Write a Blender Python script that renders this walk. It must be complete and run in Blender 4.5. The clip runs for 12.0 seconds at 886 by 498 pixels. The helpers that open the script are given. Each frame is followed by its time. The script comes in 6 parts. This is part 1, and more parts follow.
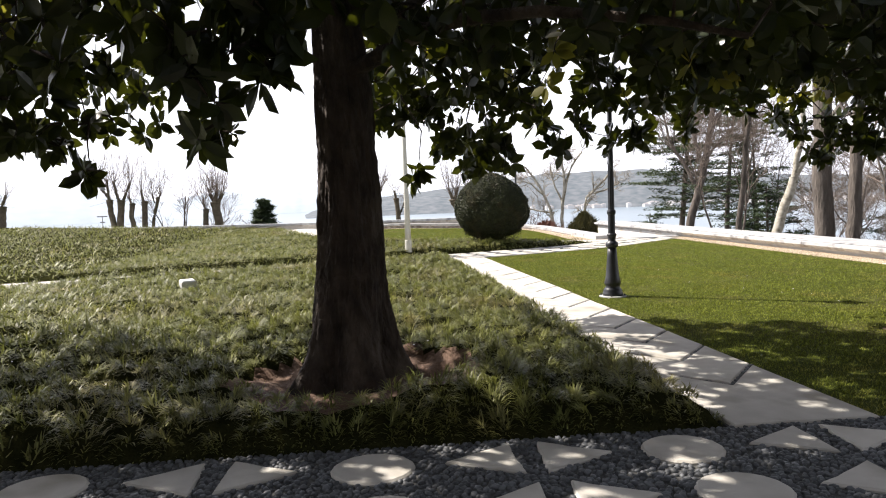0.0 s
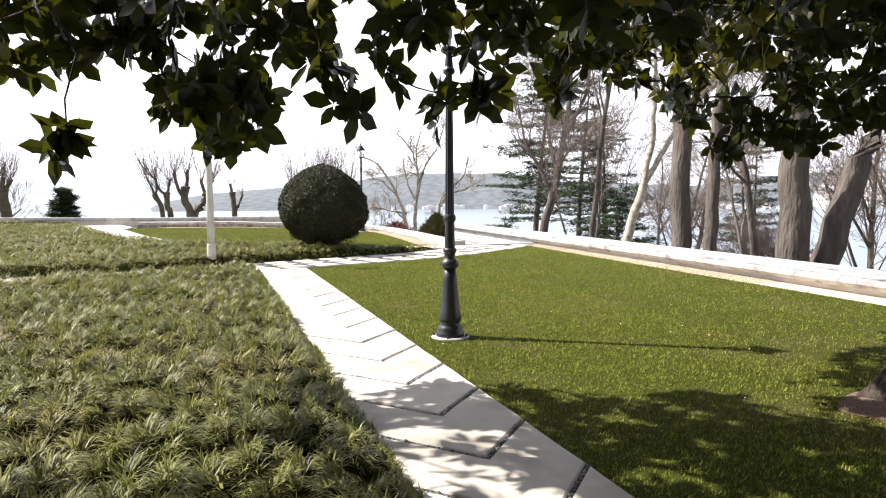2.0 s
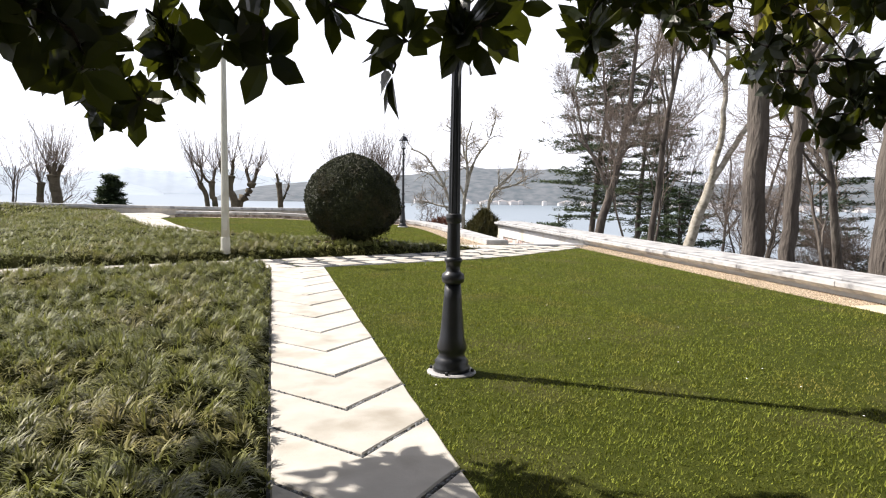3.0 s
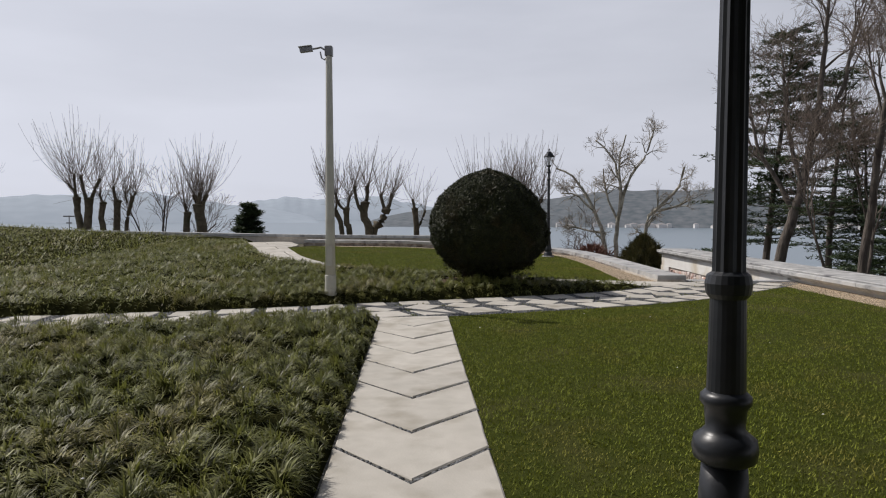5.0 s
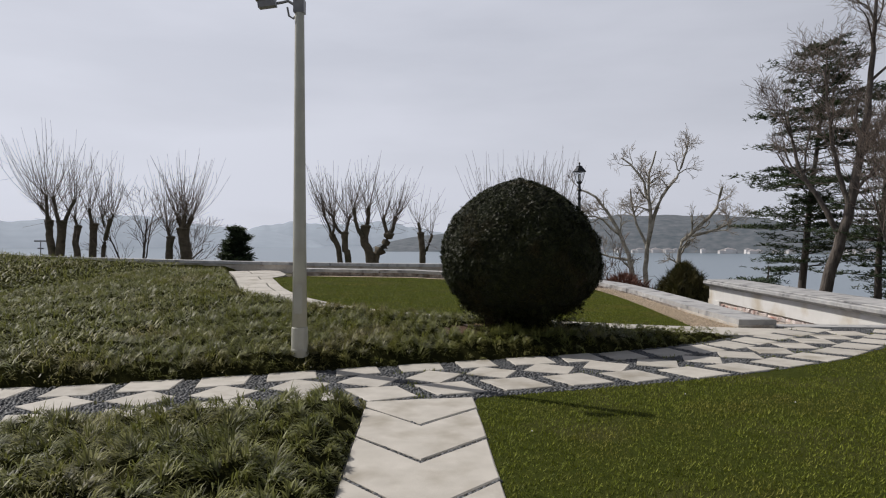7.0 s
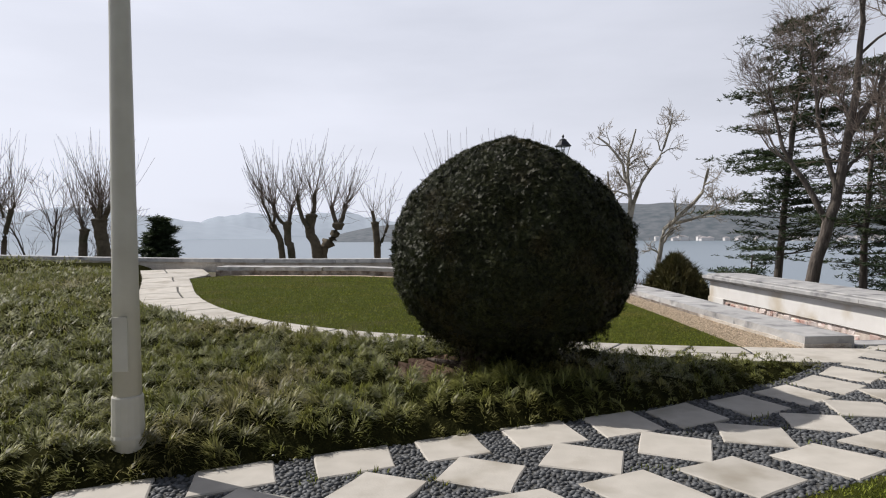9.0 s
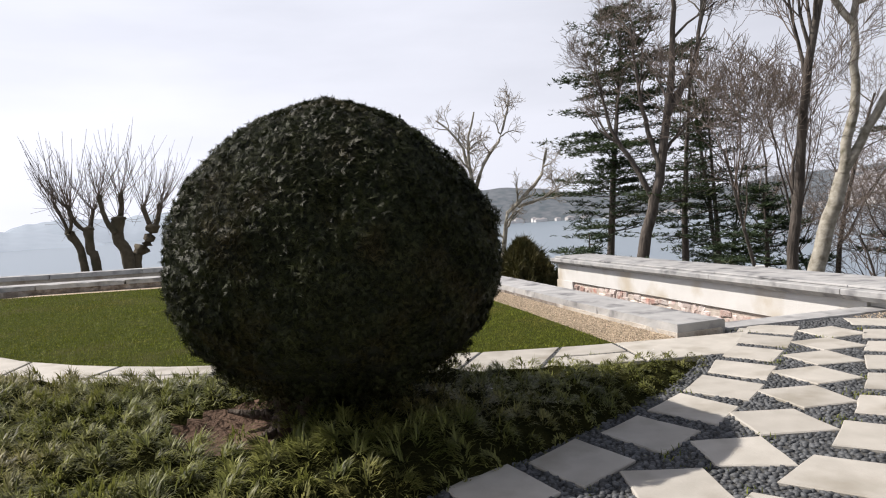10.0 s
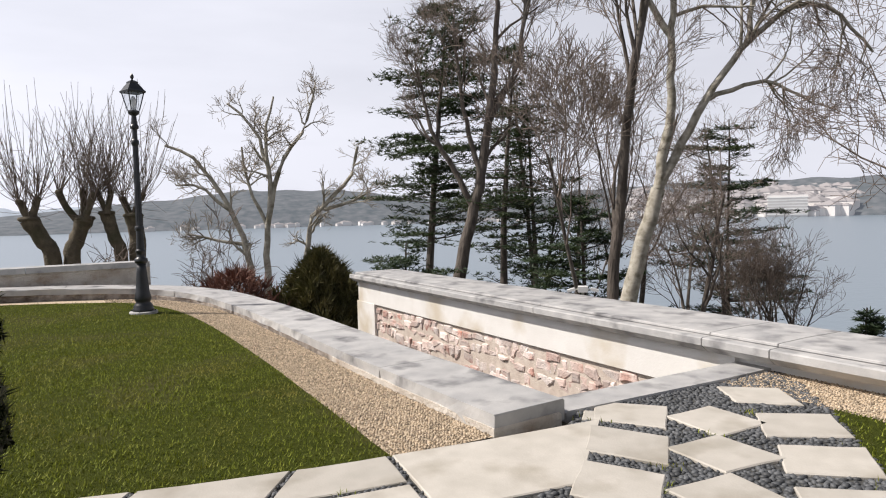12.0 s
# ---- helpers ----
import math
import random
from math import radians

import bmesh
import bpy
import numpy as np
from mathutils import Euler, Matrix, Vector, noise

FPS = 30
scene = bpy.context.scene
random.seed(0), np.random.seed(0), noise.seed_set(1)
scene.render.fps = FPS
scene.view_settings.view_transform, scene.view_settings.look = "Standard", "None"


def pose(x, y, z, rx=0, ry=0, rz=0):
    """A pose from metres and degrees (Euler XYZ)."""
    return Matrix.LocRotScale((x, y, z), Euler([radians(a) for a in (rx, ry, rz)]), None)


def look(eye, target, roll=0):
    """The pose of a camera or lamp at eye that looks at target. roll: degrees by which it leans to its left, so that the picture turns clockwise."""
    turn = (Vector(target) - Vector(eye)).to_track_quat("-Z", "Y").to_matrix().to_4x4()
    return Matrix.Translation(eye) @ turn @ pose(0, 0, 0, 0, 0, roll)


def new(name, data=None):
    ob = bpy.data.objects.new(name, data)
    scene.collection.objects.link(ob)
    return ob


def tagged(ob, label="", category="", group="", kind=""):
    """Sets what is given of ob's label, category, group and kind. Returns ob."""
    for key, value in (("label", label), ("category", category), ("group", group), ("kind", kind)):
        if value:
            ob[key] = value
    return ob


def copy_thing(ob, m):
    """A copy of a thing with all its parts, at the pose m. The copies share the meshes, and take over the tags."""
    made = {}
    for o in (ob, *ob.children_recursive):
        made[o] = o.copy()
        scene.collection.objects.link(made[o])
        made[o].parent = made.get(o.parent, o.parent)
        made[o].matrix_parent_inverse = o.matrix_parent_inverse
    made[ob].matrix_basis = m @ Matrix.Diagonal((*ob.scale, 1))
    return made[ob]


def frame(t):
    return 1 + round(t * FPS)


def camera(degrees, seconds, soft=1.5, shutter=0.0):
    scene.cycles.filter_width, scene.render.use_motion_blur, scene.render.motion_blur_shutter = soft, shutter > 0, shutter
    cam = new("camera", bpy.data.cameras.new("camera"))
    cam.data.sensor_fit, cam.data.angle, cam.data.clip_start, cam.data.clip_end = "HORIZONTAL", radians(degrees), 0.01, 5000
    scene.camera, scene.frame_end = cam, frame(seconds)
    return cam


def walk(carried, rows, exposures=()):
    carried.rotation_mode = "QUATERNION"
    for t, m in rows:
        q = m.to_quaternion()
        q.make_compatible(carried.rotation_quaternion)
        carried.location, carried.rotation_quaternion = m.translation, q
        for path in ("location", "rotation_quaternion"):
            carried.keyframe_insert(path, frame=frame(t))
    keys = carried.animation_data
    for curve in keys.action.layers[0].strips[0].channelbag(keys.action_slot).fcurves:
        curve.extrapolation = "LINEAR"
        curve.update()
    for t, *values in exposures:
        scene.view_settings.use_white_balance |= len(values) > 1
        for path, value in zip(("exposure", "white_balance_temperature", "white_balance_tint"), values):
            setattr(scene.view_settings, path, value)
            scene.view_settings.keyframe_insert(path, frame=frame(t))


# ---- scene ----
cam = camera(68.3, 12.0, soft=1.1)
METRES, EYE, TILT, LEAN, TURN = 19.7, 1.5, -0.65, 0.0, -4.0
ROWS = [
    (0.0, 0.0, 0.0, 0.0, -0.13, -3.44, 2.15),
    (0.5, 0.0087, 0.0396, 0.0008, -6.85, -3.65, -0.28),
    (1.0, 0.0157, 0.0806, 0.0002, -9.72, -3.06, 0.09),
    (1.5, 0.0309, 0.1172, 0.0009, -11.79, -3.84, 0.31),
    (2.0, 0.0511, 0.1549, 0.0001, -12.21, -3.83, 0.48),
    (2.5, 0.0734, 0.1896, 0.0006, -11.9, -4.33, 0.07),
    (3.0, 0.0898, 0.2289, 0.0008, -7.17, -4.31, -0.84),
    (3.5, 0.0989, 0.2706, 0.0015, -0.68, -4.13, -1.85),
    (5.5, 0.0912, 0.4343, 0.0028, 5.37, -1.6, -0.0),
    (6.0, 0.0837, 0.4778, 0.0037, 5.24, -0.98, 0.08),
    (6.5, 0.0764, 0.5188, 0.004, 5.67, -0.23, -0.19),
    (8.5, 0.0595, 0.684, 0.0081, 4.27, 0.02, 0.07),
    (9.0, 0.0577, 0.7271, 0.0074, 2.02, -0.99, 0.38),
    (9.5, 0.0612, 0.7681, 0.0089, -2.01, -2.05, 1.53),
    (10.0, 0.0713, 0.8097, 0.009, -11.48, -2.22, 3.63),
    (10.5, 0.0891, 0.8494, 0.0082, -19.74, -2.98, 3.9),
    (11.0, 0.111, 0.8864, 0.0092, -23.4, -2.33, 3.55),
    (11.5, 0.1322, 0.9173, 0.011, -26.2, -2.39, 2.08),
    (12.0, 0.1558, 0.9503, 0.0118, -26.55, -2.66, 1.68),
]
EXPOSURES = [(0.0, 0.9, 6700, 14), (1.0, 1.2, 6700, 14), (1.5, 1.15, 6700, 14), (2.5, 0.95, 6700, 14), (3.5, 0.25, 6650, 13), (5.5, -0.62, 6520, 13), (6.5, -0.62, 6520, 13), (8.5, -0.35, 6520, 13), (9.5, -0.15, 6550, 13.5), (10.5, 0.08, 6700, 14), (12.0, -0.02, 6700, 14)]
walk(cam, [(t, pose(0, 0, EYE, TILT, LEAN, TURN) @ pose(METRES * x, METRES * y, METRES * z, 90 + pitch, roll, yaw)) for t, x, y, z, yaw, pitch, roll in ROWS], EXPOSURES)

# ---- light ----
SUN_AZ, SUN_EL = math.atan2(-0.874, 0.485), radians(47)
sun_dir = Vector((math.sin(SUN_AZ) * math.cos(SUN_EL), math.cos(SUN_AZ) * math.cos(SUN_EL), math.sin(SUN_EL)))
world = bpy.data.worlds.new("sky")
scene.world = world
world.use_nodes = True
wn, wl = world.node_tree.nodes, world.node_tree.links
sky = wn.new("ShaderNodeTexSky")
sky.sky_type, sky.sun_disc = "NISHITA", False
sky.sun_elevation, sky.sun_rotation = SUN_EL, SUN_AZ
sky.air_density, sky.dust_density, sky.ozone_density = 1.0, 2.5, 1.0
# thin high cloud and haze: the sky's colour thinned towards white, with soft streaks
w_coord, w_map, w_noise, w_ramp = (wn.new("ShaderNodeTexCoord"), wn.new("ShaderNodeMapping"), wn.new("ShaderNodeTexNoise"), wn.new("ShaderNodeMapRange"))
w_map.inputs["Scale"].default_value = (1.2, 1.2, 5.0)
w_noise.inputs["Scale"].default_value, w_noise.inputs["Detail"].default_value = 1.6, 6.0
w_ramp.inputs["From Min"].default_value, w_ramp.inputs["From Max"].default_value = 0.4, 0.75
w_ramp.inputs["To Min"].default_value, w_ramp.inputs["To Max"].default_value = 0.68, 0.88
w_mix = wn.new("ShaderNodeMix")
w_mix.data_type = "RGBA"
w_mix.inputs["B"].default_value = (17.6, 18.6, 20.7, 1)
wl.new(w_coord.outputs["Generated"], w_map.inputs["Vector"])
wl.new(w_map.outputs["Vector"], w_noise.inputs["Vector"])
wl.new(w_noise.outputs["Fac"], w_ramp.inputs["Value"])
w_sep, w_grad, w_add = wn.new("ShaderNodeSeparateXYZ"), wn.new("ShaderNodeMapRange"), wn.new("ShaderNodeMath")
w_grad.inputs["From Max"].default_value, w_grad.inputs["To Min"].default_value, w_grad.inputs["To Max"].default_value = 0.55, 0.3, -0.05
w_add.operation, w_add.use_clamp = "ADD", True
wl.new(w_coord.outputs["Generated"], w_sep.inputs["Vector"])
wl.new(w_sep.outputs["Z"], w_grad.inputs["Value"])
wl.new(w_grad.outputs["Result"], w_add.inputs[0])
wl.new(w_ramp.outputs["Result"], w_add.inputs[1])
# the haze thins overhead
w_clear, w_mul = wn.new("ShaderNodeMapRange"), wn.new("ShaderNodeMath")
w_clear.interpolation_type, w_mul.operation = "SMOOTHSTEP", "MULTIPLY"
w_clear.inputs["From Min"].default_value, w_clear.inputs["From Max"].default_value = 0.3, 0.7
w_clear.inputs["To Min"].default_value, w_clear.inputs["To Max"].default_value = 1.0, 0.2
wl.new(w_sep.outputs["Z"], w_clear.inputs["Value"])
wl.new(w_add.outputs["Value"], w_mul.inputs[0])
wl.new(w_clear.outputs["Result"], w_mul.inputs[1])
wl.new(w_mul.outputs["Value"], w_mix.inputs["Factor"])
wl.new(sky.outputs["Color"], w_mix.inputs["A"])
# the haze is brighter towards the sun
w_dot, w_glow, w_tint = wn.new("ShaderNodeVectorMath"), wn.new("ShaderNodeMapRange"), wn.new("ShaderNodeVectorMath")
w_dot.operation, w_tint.operation = "DOT_PRODUCT", "SCALE"
w_dot.inputs[1].default_value = sun_dir
w_glow.inputs["From Min"].default_value, w_glow.inputs["From Max"].default_value = 0.0, 0.75
w_glow.inputs["To Min"].default_value, w_glow.inputs["To Max"].default_value = 0.87, 1.13
wl.new(w_coord.outputs["Generated"], w_dot.inputs[0])
wl.new(w_dot.outputs["Value"], w_glow.inputs["Value"])
wl.new(w_mix.outputs["Result"], w_tint.inputs[0])
wl.new(w_glow.outputs["Result"], w_tint.inputs["Scale"])
wl.new(w_tint.outputs["Vector"], wn["Background"].inputs["Color"])
wn["Background"].inputs["Strength"].default_value = 0.052
sun = new("sun", bpy.data.lights.new("sun", "SUN"))
sun.data.energy, sun.data.angle, sun.data.color = 5.0, radians(0.6), (1.0, 0.965, 0.90)
sun.matrix_world = look(sun_dir * 50, (0, 0, 0))

# ---- materials ----


def material(name, a, b, scale=3.0, rough=0.7, fine=60.0, bump=0.3, metal=0.0, c=None, c_scale=0.6, piece=0.0, spec=0.5, soft=0.15, dist=0.01, trans=None, stretch=None):
    """Two colours blended by grain, a third by large stains; fine bump; piece: how far single pieces differ in brightness."""
    m = bpy.data.materials.new(name)
    m.use_nodes = True
    n, l = m.node_tree.nodes, m.node_tree.links
    p = n["Principled BSDF"]
    p.inputs["Roughness"].default_value, p.inputs["Metallic"].default_value = rough, metal
    p.inputs["Specular IOR Level"].default_value = spec
    co = n.new("ShaderNodeTexCoord")
    where = co.outputs["Object"]
    if stretch:
        mp = n.new("ShaderNodeMapping")
        mp.inputs["Scale"].default_value = stretch
        l.new(where, mp.inputs["Vector"])
        where = mp.outputs["Vector"]

    def grain(s, detail=6.0, lo=0.3, hi=0.7):
        t = n.new("ShaderNodeTexNoise")
        t.inputs["Scale"].default_value, t.inputs["Detail"].default_value = s, detail
        l.new(where, t.inputs["Vector"])
        r = n.new("ShaderNodeMapRange")
        r.inputs["From Min"].default_value, r.inputs["From Max"].default_value = lo, hi
        l.new(t.outputs["Fac"], r.inputs["Value"])
        return r.outputs["Result"]

    def mix(f, x, y):
        k = n.new("ShaderNodeMix")
        k.data_type = "RGBA"
        l.new(f, k.inputs["Factor"])
        for v, s in ((x, "A"), (y, "B")):
            if isinstance(v, tuple):
                k.inputs[s].default_value = (*v, 1)
            else:
                l.new(v, k.inputs[s])
        return k.outputs["Result"]

    col = mix(grain(scale), a, b)
    if c:
        col = mix(grain(c_scale, 4.0, 0.52, 0.72), col, c)
    if piece:
        info = n.new("ShaderNodeObjectInfo")
        geo = n.new("ShaderNodeNewGeometry")
        add = n.new("ShaderNodeMath")
        add.operation = "ADD"
        l.new(info.outputs["Random"], add.inputs[0])
        l.new(geo.outputs["Random Per Island"], add.inputs[1])
        fr = n.new("ShaderNodeMath")
        fr.operation = "FRACT"
        l.new(add.outputs[0], fr.inputs[0])
        r = n.new("ShaderNodeMapRange")
        r.inputs["To Min"].default_value, r.inputs["To Max"].default_value = 1 - piece, 1 + piece
        l.new(fr.outputs[0], r.inputs["Value"])
        hsv = n.new("ShaderNodeHueSaturation")
        l.new(r.outputs["Result"], hsv.inputs["Value"])
        l.new(col, hsv.inputs["Color"])
        col = hsv.outputs["Color"]
    l.new(col, p.inputs["Base Color"])
    if bump:
        bn = n.new("ShaderNodeBump")
        bn.inputs["Strength"].default_value, bn.inputs["Distance"].default_value = bump, dist
        l.new(grain(fine, 5.0, 0.2, 0.8), bn.inputs["Height"])
        l.new(bn.outputs["Normal"], p.inputs["Normal"])
    if trans:
        tr = n.new("ShaderNodeBsdfTranslucent")
        tr.inputs["Color"].default_value = (*trans, 1)
        ad = n.new("ShaderNodeMixShader")
        ad.inputs["Fac"].default_value = soft
        l.new(p.outputs["BSDF"], ad.inputs[1])
        l.new(tr.outputs["BSDF"], ad.inputs[2])
        l.new(ad.outputs["Shader"], n["Material Output"].inputs["Surface"])
    return m


M_SLAB = material("pale_limestone", (0.44, 0.415, 0.365), (0.54, 0.51, 0.455), 5, 0.75, 70, 0.25, c=(0.33, 0.30, 0.245), c_scale=2.2, piece=0.08, dist=0.004)
M_KERB = material("weathered_marble", (0.34, 0.34, 0.34), (0.52, 0.515, 0.50), 4, 0.65, 50, 0.3, c=(0.13, 0.13, 0.135), c_scale=3.0, piece=0.04, dist=0.006)
M_KERBFACE = material("rough_kerb_stone", (0.50, 0.45, 0.385), (0.64, 0.60, 0.54), 6, 0.85, 25, 0.6, c=(0.34, 0.26, 0.19), c_scale=3, dist=0.03)
M_PLASTER = material("old_white_render", (0.70, 0.685, 0.65), (0.77, 0.76, 0.73), 3, 0.8, 40, 0.25, c=(0.58, 0.52, 0.42), c_scale=1.3, dist=0.006)
M_KERBBROKEN = material("dark_brown_broken_stone", (0.13, 0.10, 0.075), (0.46, 0.41, 0.36), 7, 0.9, 25, 0.7, c=(0.10, 0.075, 0.055), c_scale=2, dist=0.03)
M_RUBBLE = material("rubble_stone", (0.52, 0.38, 0.33), (0.72, 0.66, 0.62), 3, 0.85, 30, 0.7, c=(0.44, 0.20, 0.15), c_scale=2.8, piece=0.3, dist=0.015)
M_MORTAR = material("lime_mortar", (0.50, 0.42, 0.36), (0.62, 0.55, 0.48), 8, 0.9, 40, 0.6, dist=0.01)
M_PEBBLE = material("grey_pebble", (0.058, 0.063, 0.068), (0.11, 0.115, 0.12), 9, 0.6, 80, 0.1, piece=0.45, dist=0.003)
M_BED = material("dark_joint_mortar", (0.05, 0.05, 0.05), (0.10, 0.10, 0.09), 20, 0.9, 90, 0.5)
M_GRAVEL = material("beige_gravel", (0.36, 0.28, 0.19), (0.58, 0.48, 0.36), 45, 0.9, 120, 0.6, piece=0.5, dist=0.008)
M_SOIL = material("red_brown_soil", (0.10, 0.058, 0.038), (0.16, 0.10, 0.068), 6, 0.95, 40, 0.8, c=(0.20, 0.14, 0.10), dist=0.02)
M_TURF = material("turf_soil", (0.046, 0.060, 0.010), (0.078, 0.090, 0.018), 14, 1.0, 160, 0.8, c=(0.095, 0.09, 0.035), c_scale=0.7, dist=0.02, spec=0.05)
M_LAWN = material("lawn_blade", (0.125, 0.160, 0.018), (0.215, 0.235, 0.034), 9, 0.65, 10, 0.0, c=(0.24, 0.21, 0.05), c_scale=1.1, piece=0.6, trans=(0.21, 0.24, 0.03), soft=0.2, spec=0.16)
# ground painted near black, standing in for the shade between tufts
M_MOUND = material("shaded_tuft_ground", (0.016, 0.018, 0.007), (0.036, 0.036, 0.013), 8, 1.0, 60, 0.8, dist=0.03, spec=0.0)
M_TUFT = material("dwarf_lily_turf_blade", (0.090, 0.106, 0.026), (0.215, 0.215, 0.065), 4, 0.48, 10, 0.0, c=(0.23, 0.19, 0.075), c_scale=0.7, piece=0.8, trans=(0.26, 0.28, 0.07), soft=0.24, spec=0.3)
M_IRON = material("black_cast_iron_paint", (0.012, 0.014, 0.018), (0.022, 0.024, 0.028), 12, 0.38, 60, 0.12, dist=0.002)
M_POLE = material("pale_grey_pole_paint", (0.52, 0.51, 0.44), (0.58, 0.57, 0.50), 6, 0.45, 90, 0.05, c=(0.44, 0.42, 0.35), c_scale=3, dist=0.002)
M_CCTV = material("grey_plastic", (0.20, 0.20, 0.21), (0.28, 0.28, 0.29), 8, 0.4, 60, 0.05)
M_WHITE = material("white_plastic", (0.76, 0.76, 0.74), (0.8, 0.8, 0.78), 8, 0.4, 60, 0.05)
M_BULB = material("frosted_bulb", (0.75, 0.77, 0.8), (0.8, 0.8, 0.8), 8, 0.3, 60, 0.0)
M_YEW = material("yew_needles", (0.018, 0.023, 0.010), (0.046, 0.050, 0.020), 9, 0.5, 30, 0.0, c=(0.05, 0.04, 0.018), c_scale=2.2, piece=0.65, trans=(0.04, 0.06, 0.015), soft=0.06, spec=0.14)
M_YEWIN = material("yew_inner_shade", (0.010, 0.014, 0.007), (0.022, 0.026, 0.012), 20, 0.9, 60, 0.8, dist=0.03)
M_LEAF = material("magnolia_leaf", (0.010, 0.016, 0.007), (0.024, 0.032, 0.010), 3, 0.3, 12, 0.15, piece=0.5, trans=(0.26, 0.30, 0.02), soft=0.08, spec=0.3)
# yellow leaves, coloured bright green-yellow as if the sun shone through
M_LEAFBRIGHT = material("yellow_backlit_leaf", (0.12, 0.14, 0.02), (0.19, 0.16, 0.03), 5, 0.4, 12, 0.1, piece=0.3, trans=(0.45, 0.42, 0.05), soft=0.35)
M_BARK = material("dark_furrowed_bark", (0.018, 0.013, 0.010), (0.075, 0.055, 0.043), 9, 0.95, 16, 1.0, c=(0.12, 0.095, 0.075), c_scale=3.5, dist=0.06, stretch=(1, 1, 0.5))
M_GREYBARK = material("grey_brown_bark", (0.06, 0.05, 0.042), (0.14, 0.118, 0.10), 6, 0.95, 12, 1.0, c=(0.18, 0.16, 0.135), c_scale=1.5, dist=0.05, stretch=(1, 1, 0.25))
M_PLANE = material("mottled_plane_bark", (0.27, 0.25, 0.20), (0.50, 0.47, 0.40), 5, 0.85, 14, 0.5, c=(0.15, 0.135, 0.09), c_scale=3.2, dist=0.02)
M_TWIG = material("bare_twigs", (0.14, 0.11, 0.09), (0.23, 0.185, 0.155), 3, 0.9, 10, 0.0, piece=0.2)
M_TWIGPALE = material("pale_twigs", (0.30, 0.26, 0.21), (0.42, 0.37, 0.31), 3, 0.9, 10, 0.0, piece=0.2)
M_POLLARD = material("pollard_bark", (0.075, 0.062, 0.042), (0.15, 0.125, 0.085), 5, 0.95, 12, 0.8, c=(0.06, 0.06, 0.03), c_scale=1.5, dist=0.03)
M_CEDAR = material("cedar_needles", (0.022, 0.042, 0.022), (0.05, 0.075, 0.035), 2, 0.6, 10, 0.0, c=(0.09, 0.10, 0.035), c_scale=0.3, piece=0.35, trans=(0.08, 0.12, 0.03), soft=0.15)
M_BUSHGOLD = material("bronze_conifer", (0.045, 0.05, 0.015), (0.11, 0.09, 0.028), 3, 0.7, 10, 0.0, piece=0.45, trans=(0.10, 0.10, 0.02), soft=0.08)
M_BUSHRED = material("reddish_shrub", (0.13, 0.06, 0.045), (0.20, 0.09, 0.06), 3, 0.7, 10, 0.0, piece=0.35)
M_SLOPE = material("leaf_littered_slope", (0.07, 0.06, 0.035), (0.12, 0.10, 0.06), 1.5, 0.95, 8, 0.8, c=(0.05, 0.07, 0.025), c_scale=0.2, dist=0.05)
# kept dark so the added wall behind the walk bounces little light
M_BLOCKER = material("dark_blocker_wall", (0.07, 0.065, 0.055), (0.12, 0.11, 0.095), 3, 0.9, 20, 0.4, c=(0.05, 0.05, 0.045), c_scale=0.8)

# water: gently rippled, reflecting the pale sky
M_WATER = bpy.data.materials.new("strait_water")
M_WATER.use_nodes = True
_n, _l = M_WATER.node_tree.nodes, M_WATER.node_tree.links
_p = _n["Principled BSDF"]
_p.inputs["Base Color"].default_value, _p.inputs["Roughness"].default_value, _p.inputs["IOR"].default_value = (0.16, 0.21, 0.25, 1), 0.28, 1.33
_co, _mp, _ns, _bp = _n.new("ShaderNodeTexCoord"), _n.new("ShaderNodeMapping"), _n.new("ShaderNodeTexNoise"), _n.new("ShaderNodeBump")
_mp.inputs["Scale"].default_value = (0.25, 0.6, 1)
_ns.inputs["Scale"].default_value, _ns.inputs["Detail"].default_value = 1.0, 6.0
_bp.inputs["Strength"].default_value, _bp.inputs["Distance"].default_value = 0.35, 0.25
_l.new(_co.outputs["Object"], _mp.inputs["Vector"])
_l.new(_mp.outputs["Vector"], _ns.inputs["Vector"])
_l.new(_ns.outputs["Fac"], _bp.inputs["Height"])
_l.new(_bp.outputs["Normal"], _p.inputs["Normal"])

M_GLASS = bpy.data.materials.new("lantern_glass")
M_GLASS.use_nodes = True
_n, _l = M_GLASS.node_tree.nodes, M_GLASS.node_tree.links
_t, _s, _m = _n.new("ShaderNodeBsdfTransparent"), _n.new("ShaderNodeBsdfGlossy"), _n.new("ShaderNodeMixShader")
_t.inputs["Color"].default_value, _s.inputs["Roughness"].default_value, _m.inputs["Fac"].default_value = (0.93, 0.94, 0.95, 1), 0.05, 0.08
_l.new(_t.outputs["BSDF"], _m.inputs[1])
_l.new(_s.outputs["BSDF"], _m.inputs[2])
_l.new(_m.outputs["Shader"], _n["Material Output"].inputs["Surface"])


def distance_material(name, a, b, haze_glow, strength, scale=0.02):
    """A far-shore surface with sea haze painted in: paled colour plus emission for the air."""
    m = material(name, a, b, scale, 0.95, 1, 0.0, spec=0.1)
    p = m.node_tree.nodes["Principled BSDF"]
    p.inputs["Emission Color"].default_value, p.inputs["Emission Strength"].default_value = (*haze_glow, 1), strength
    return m


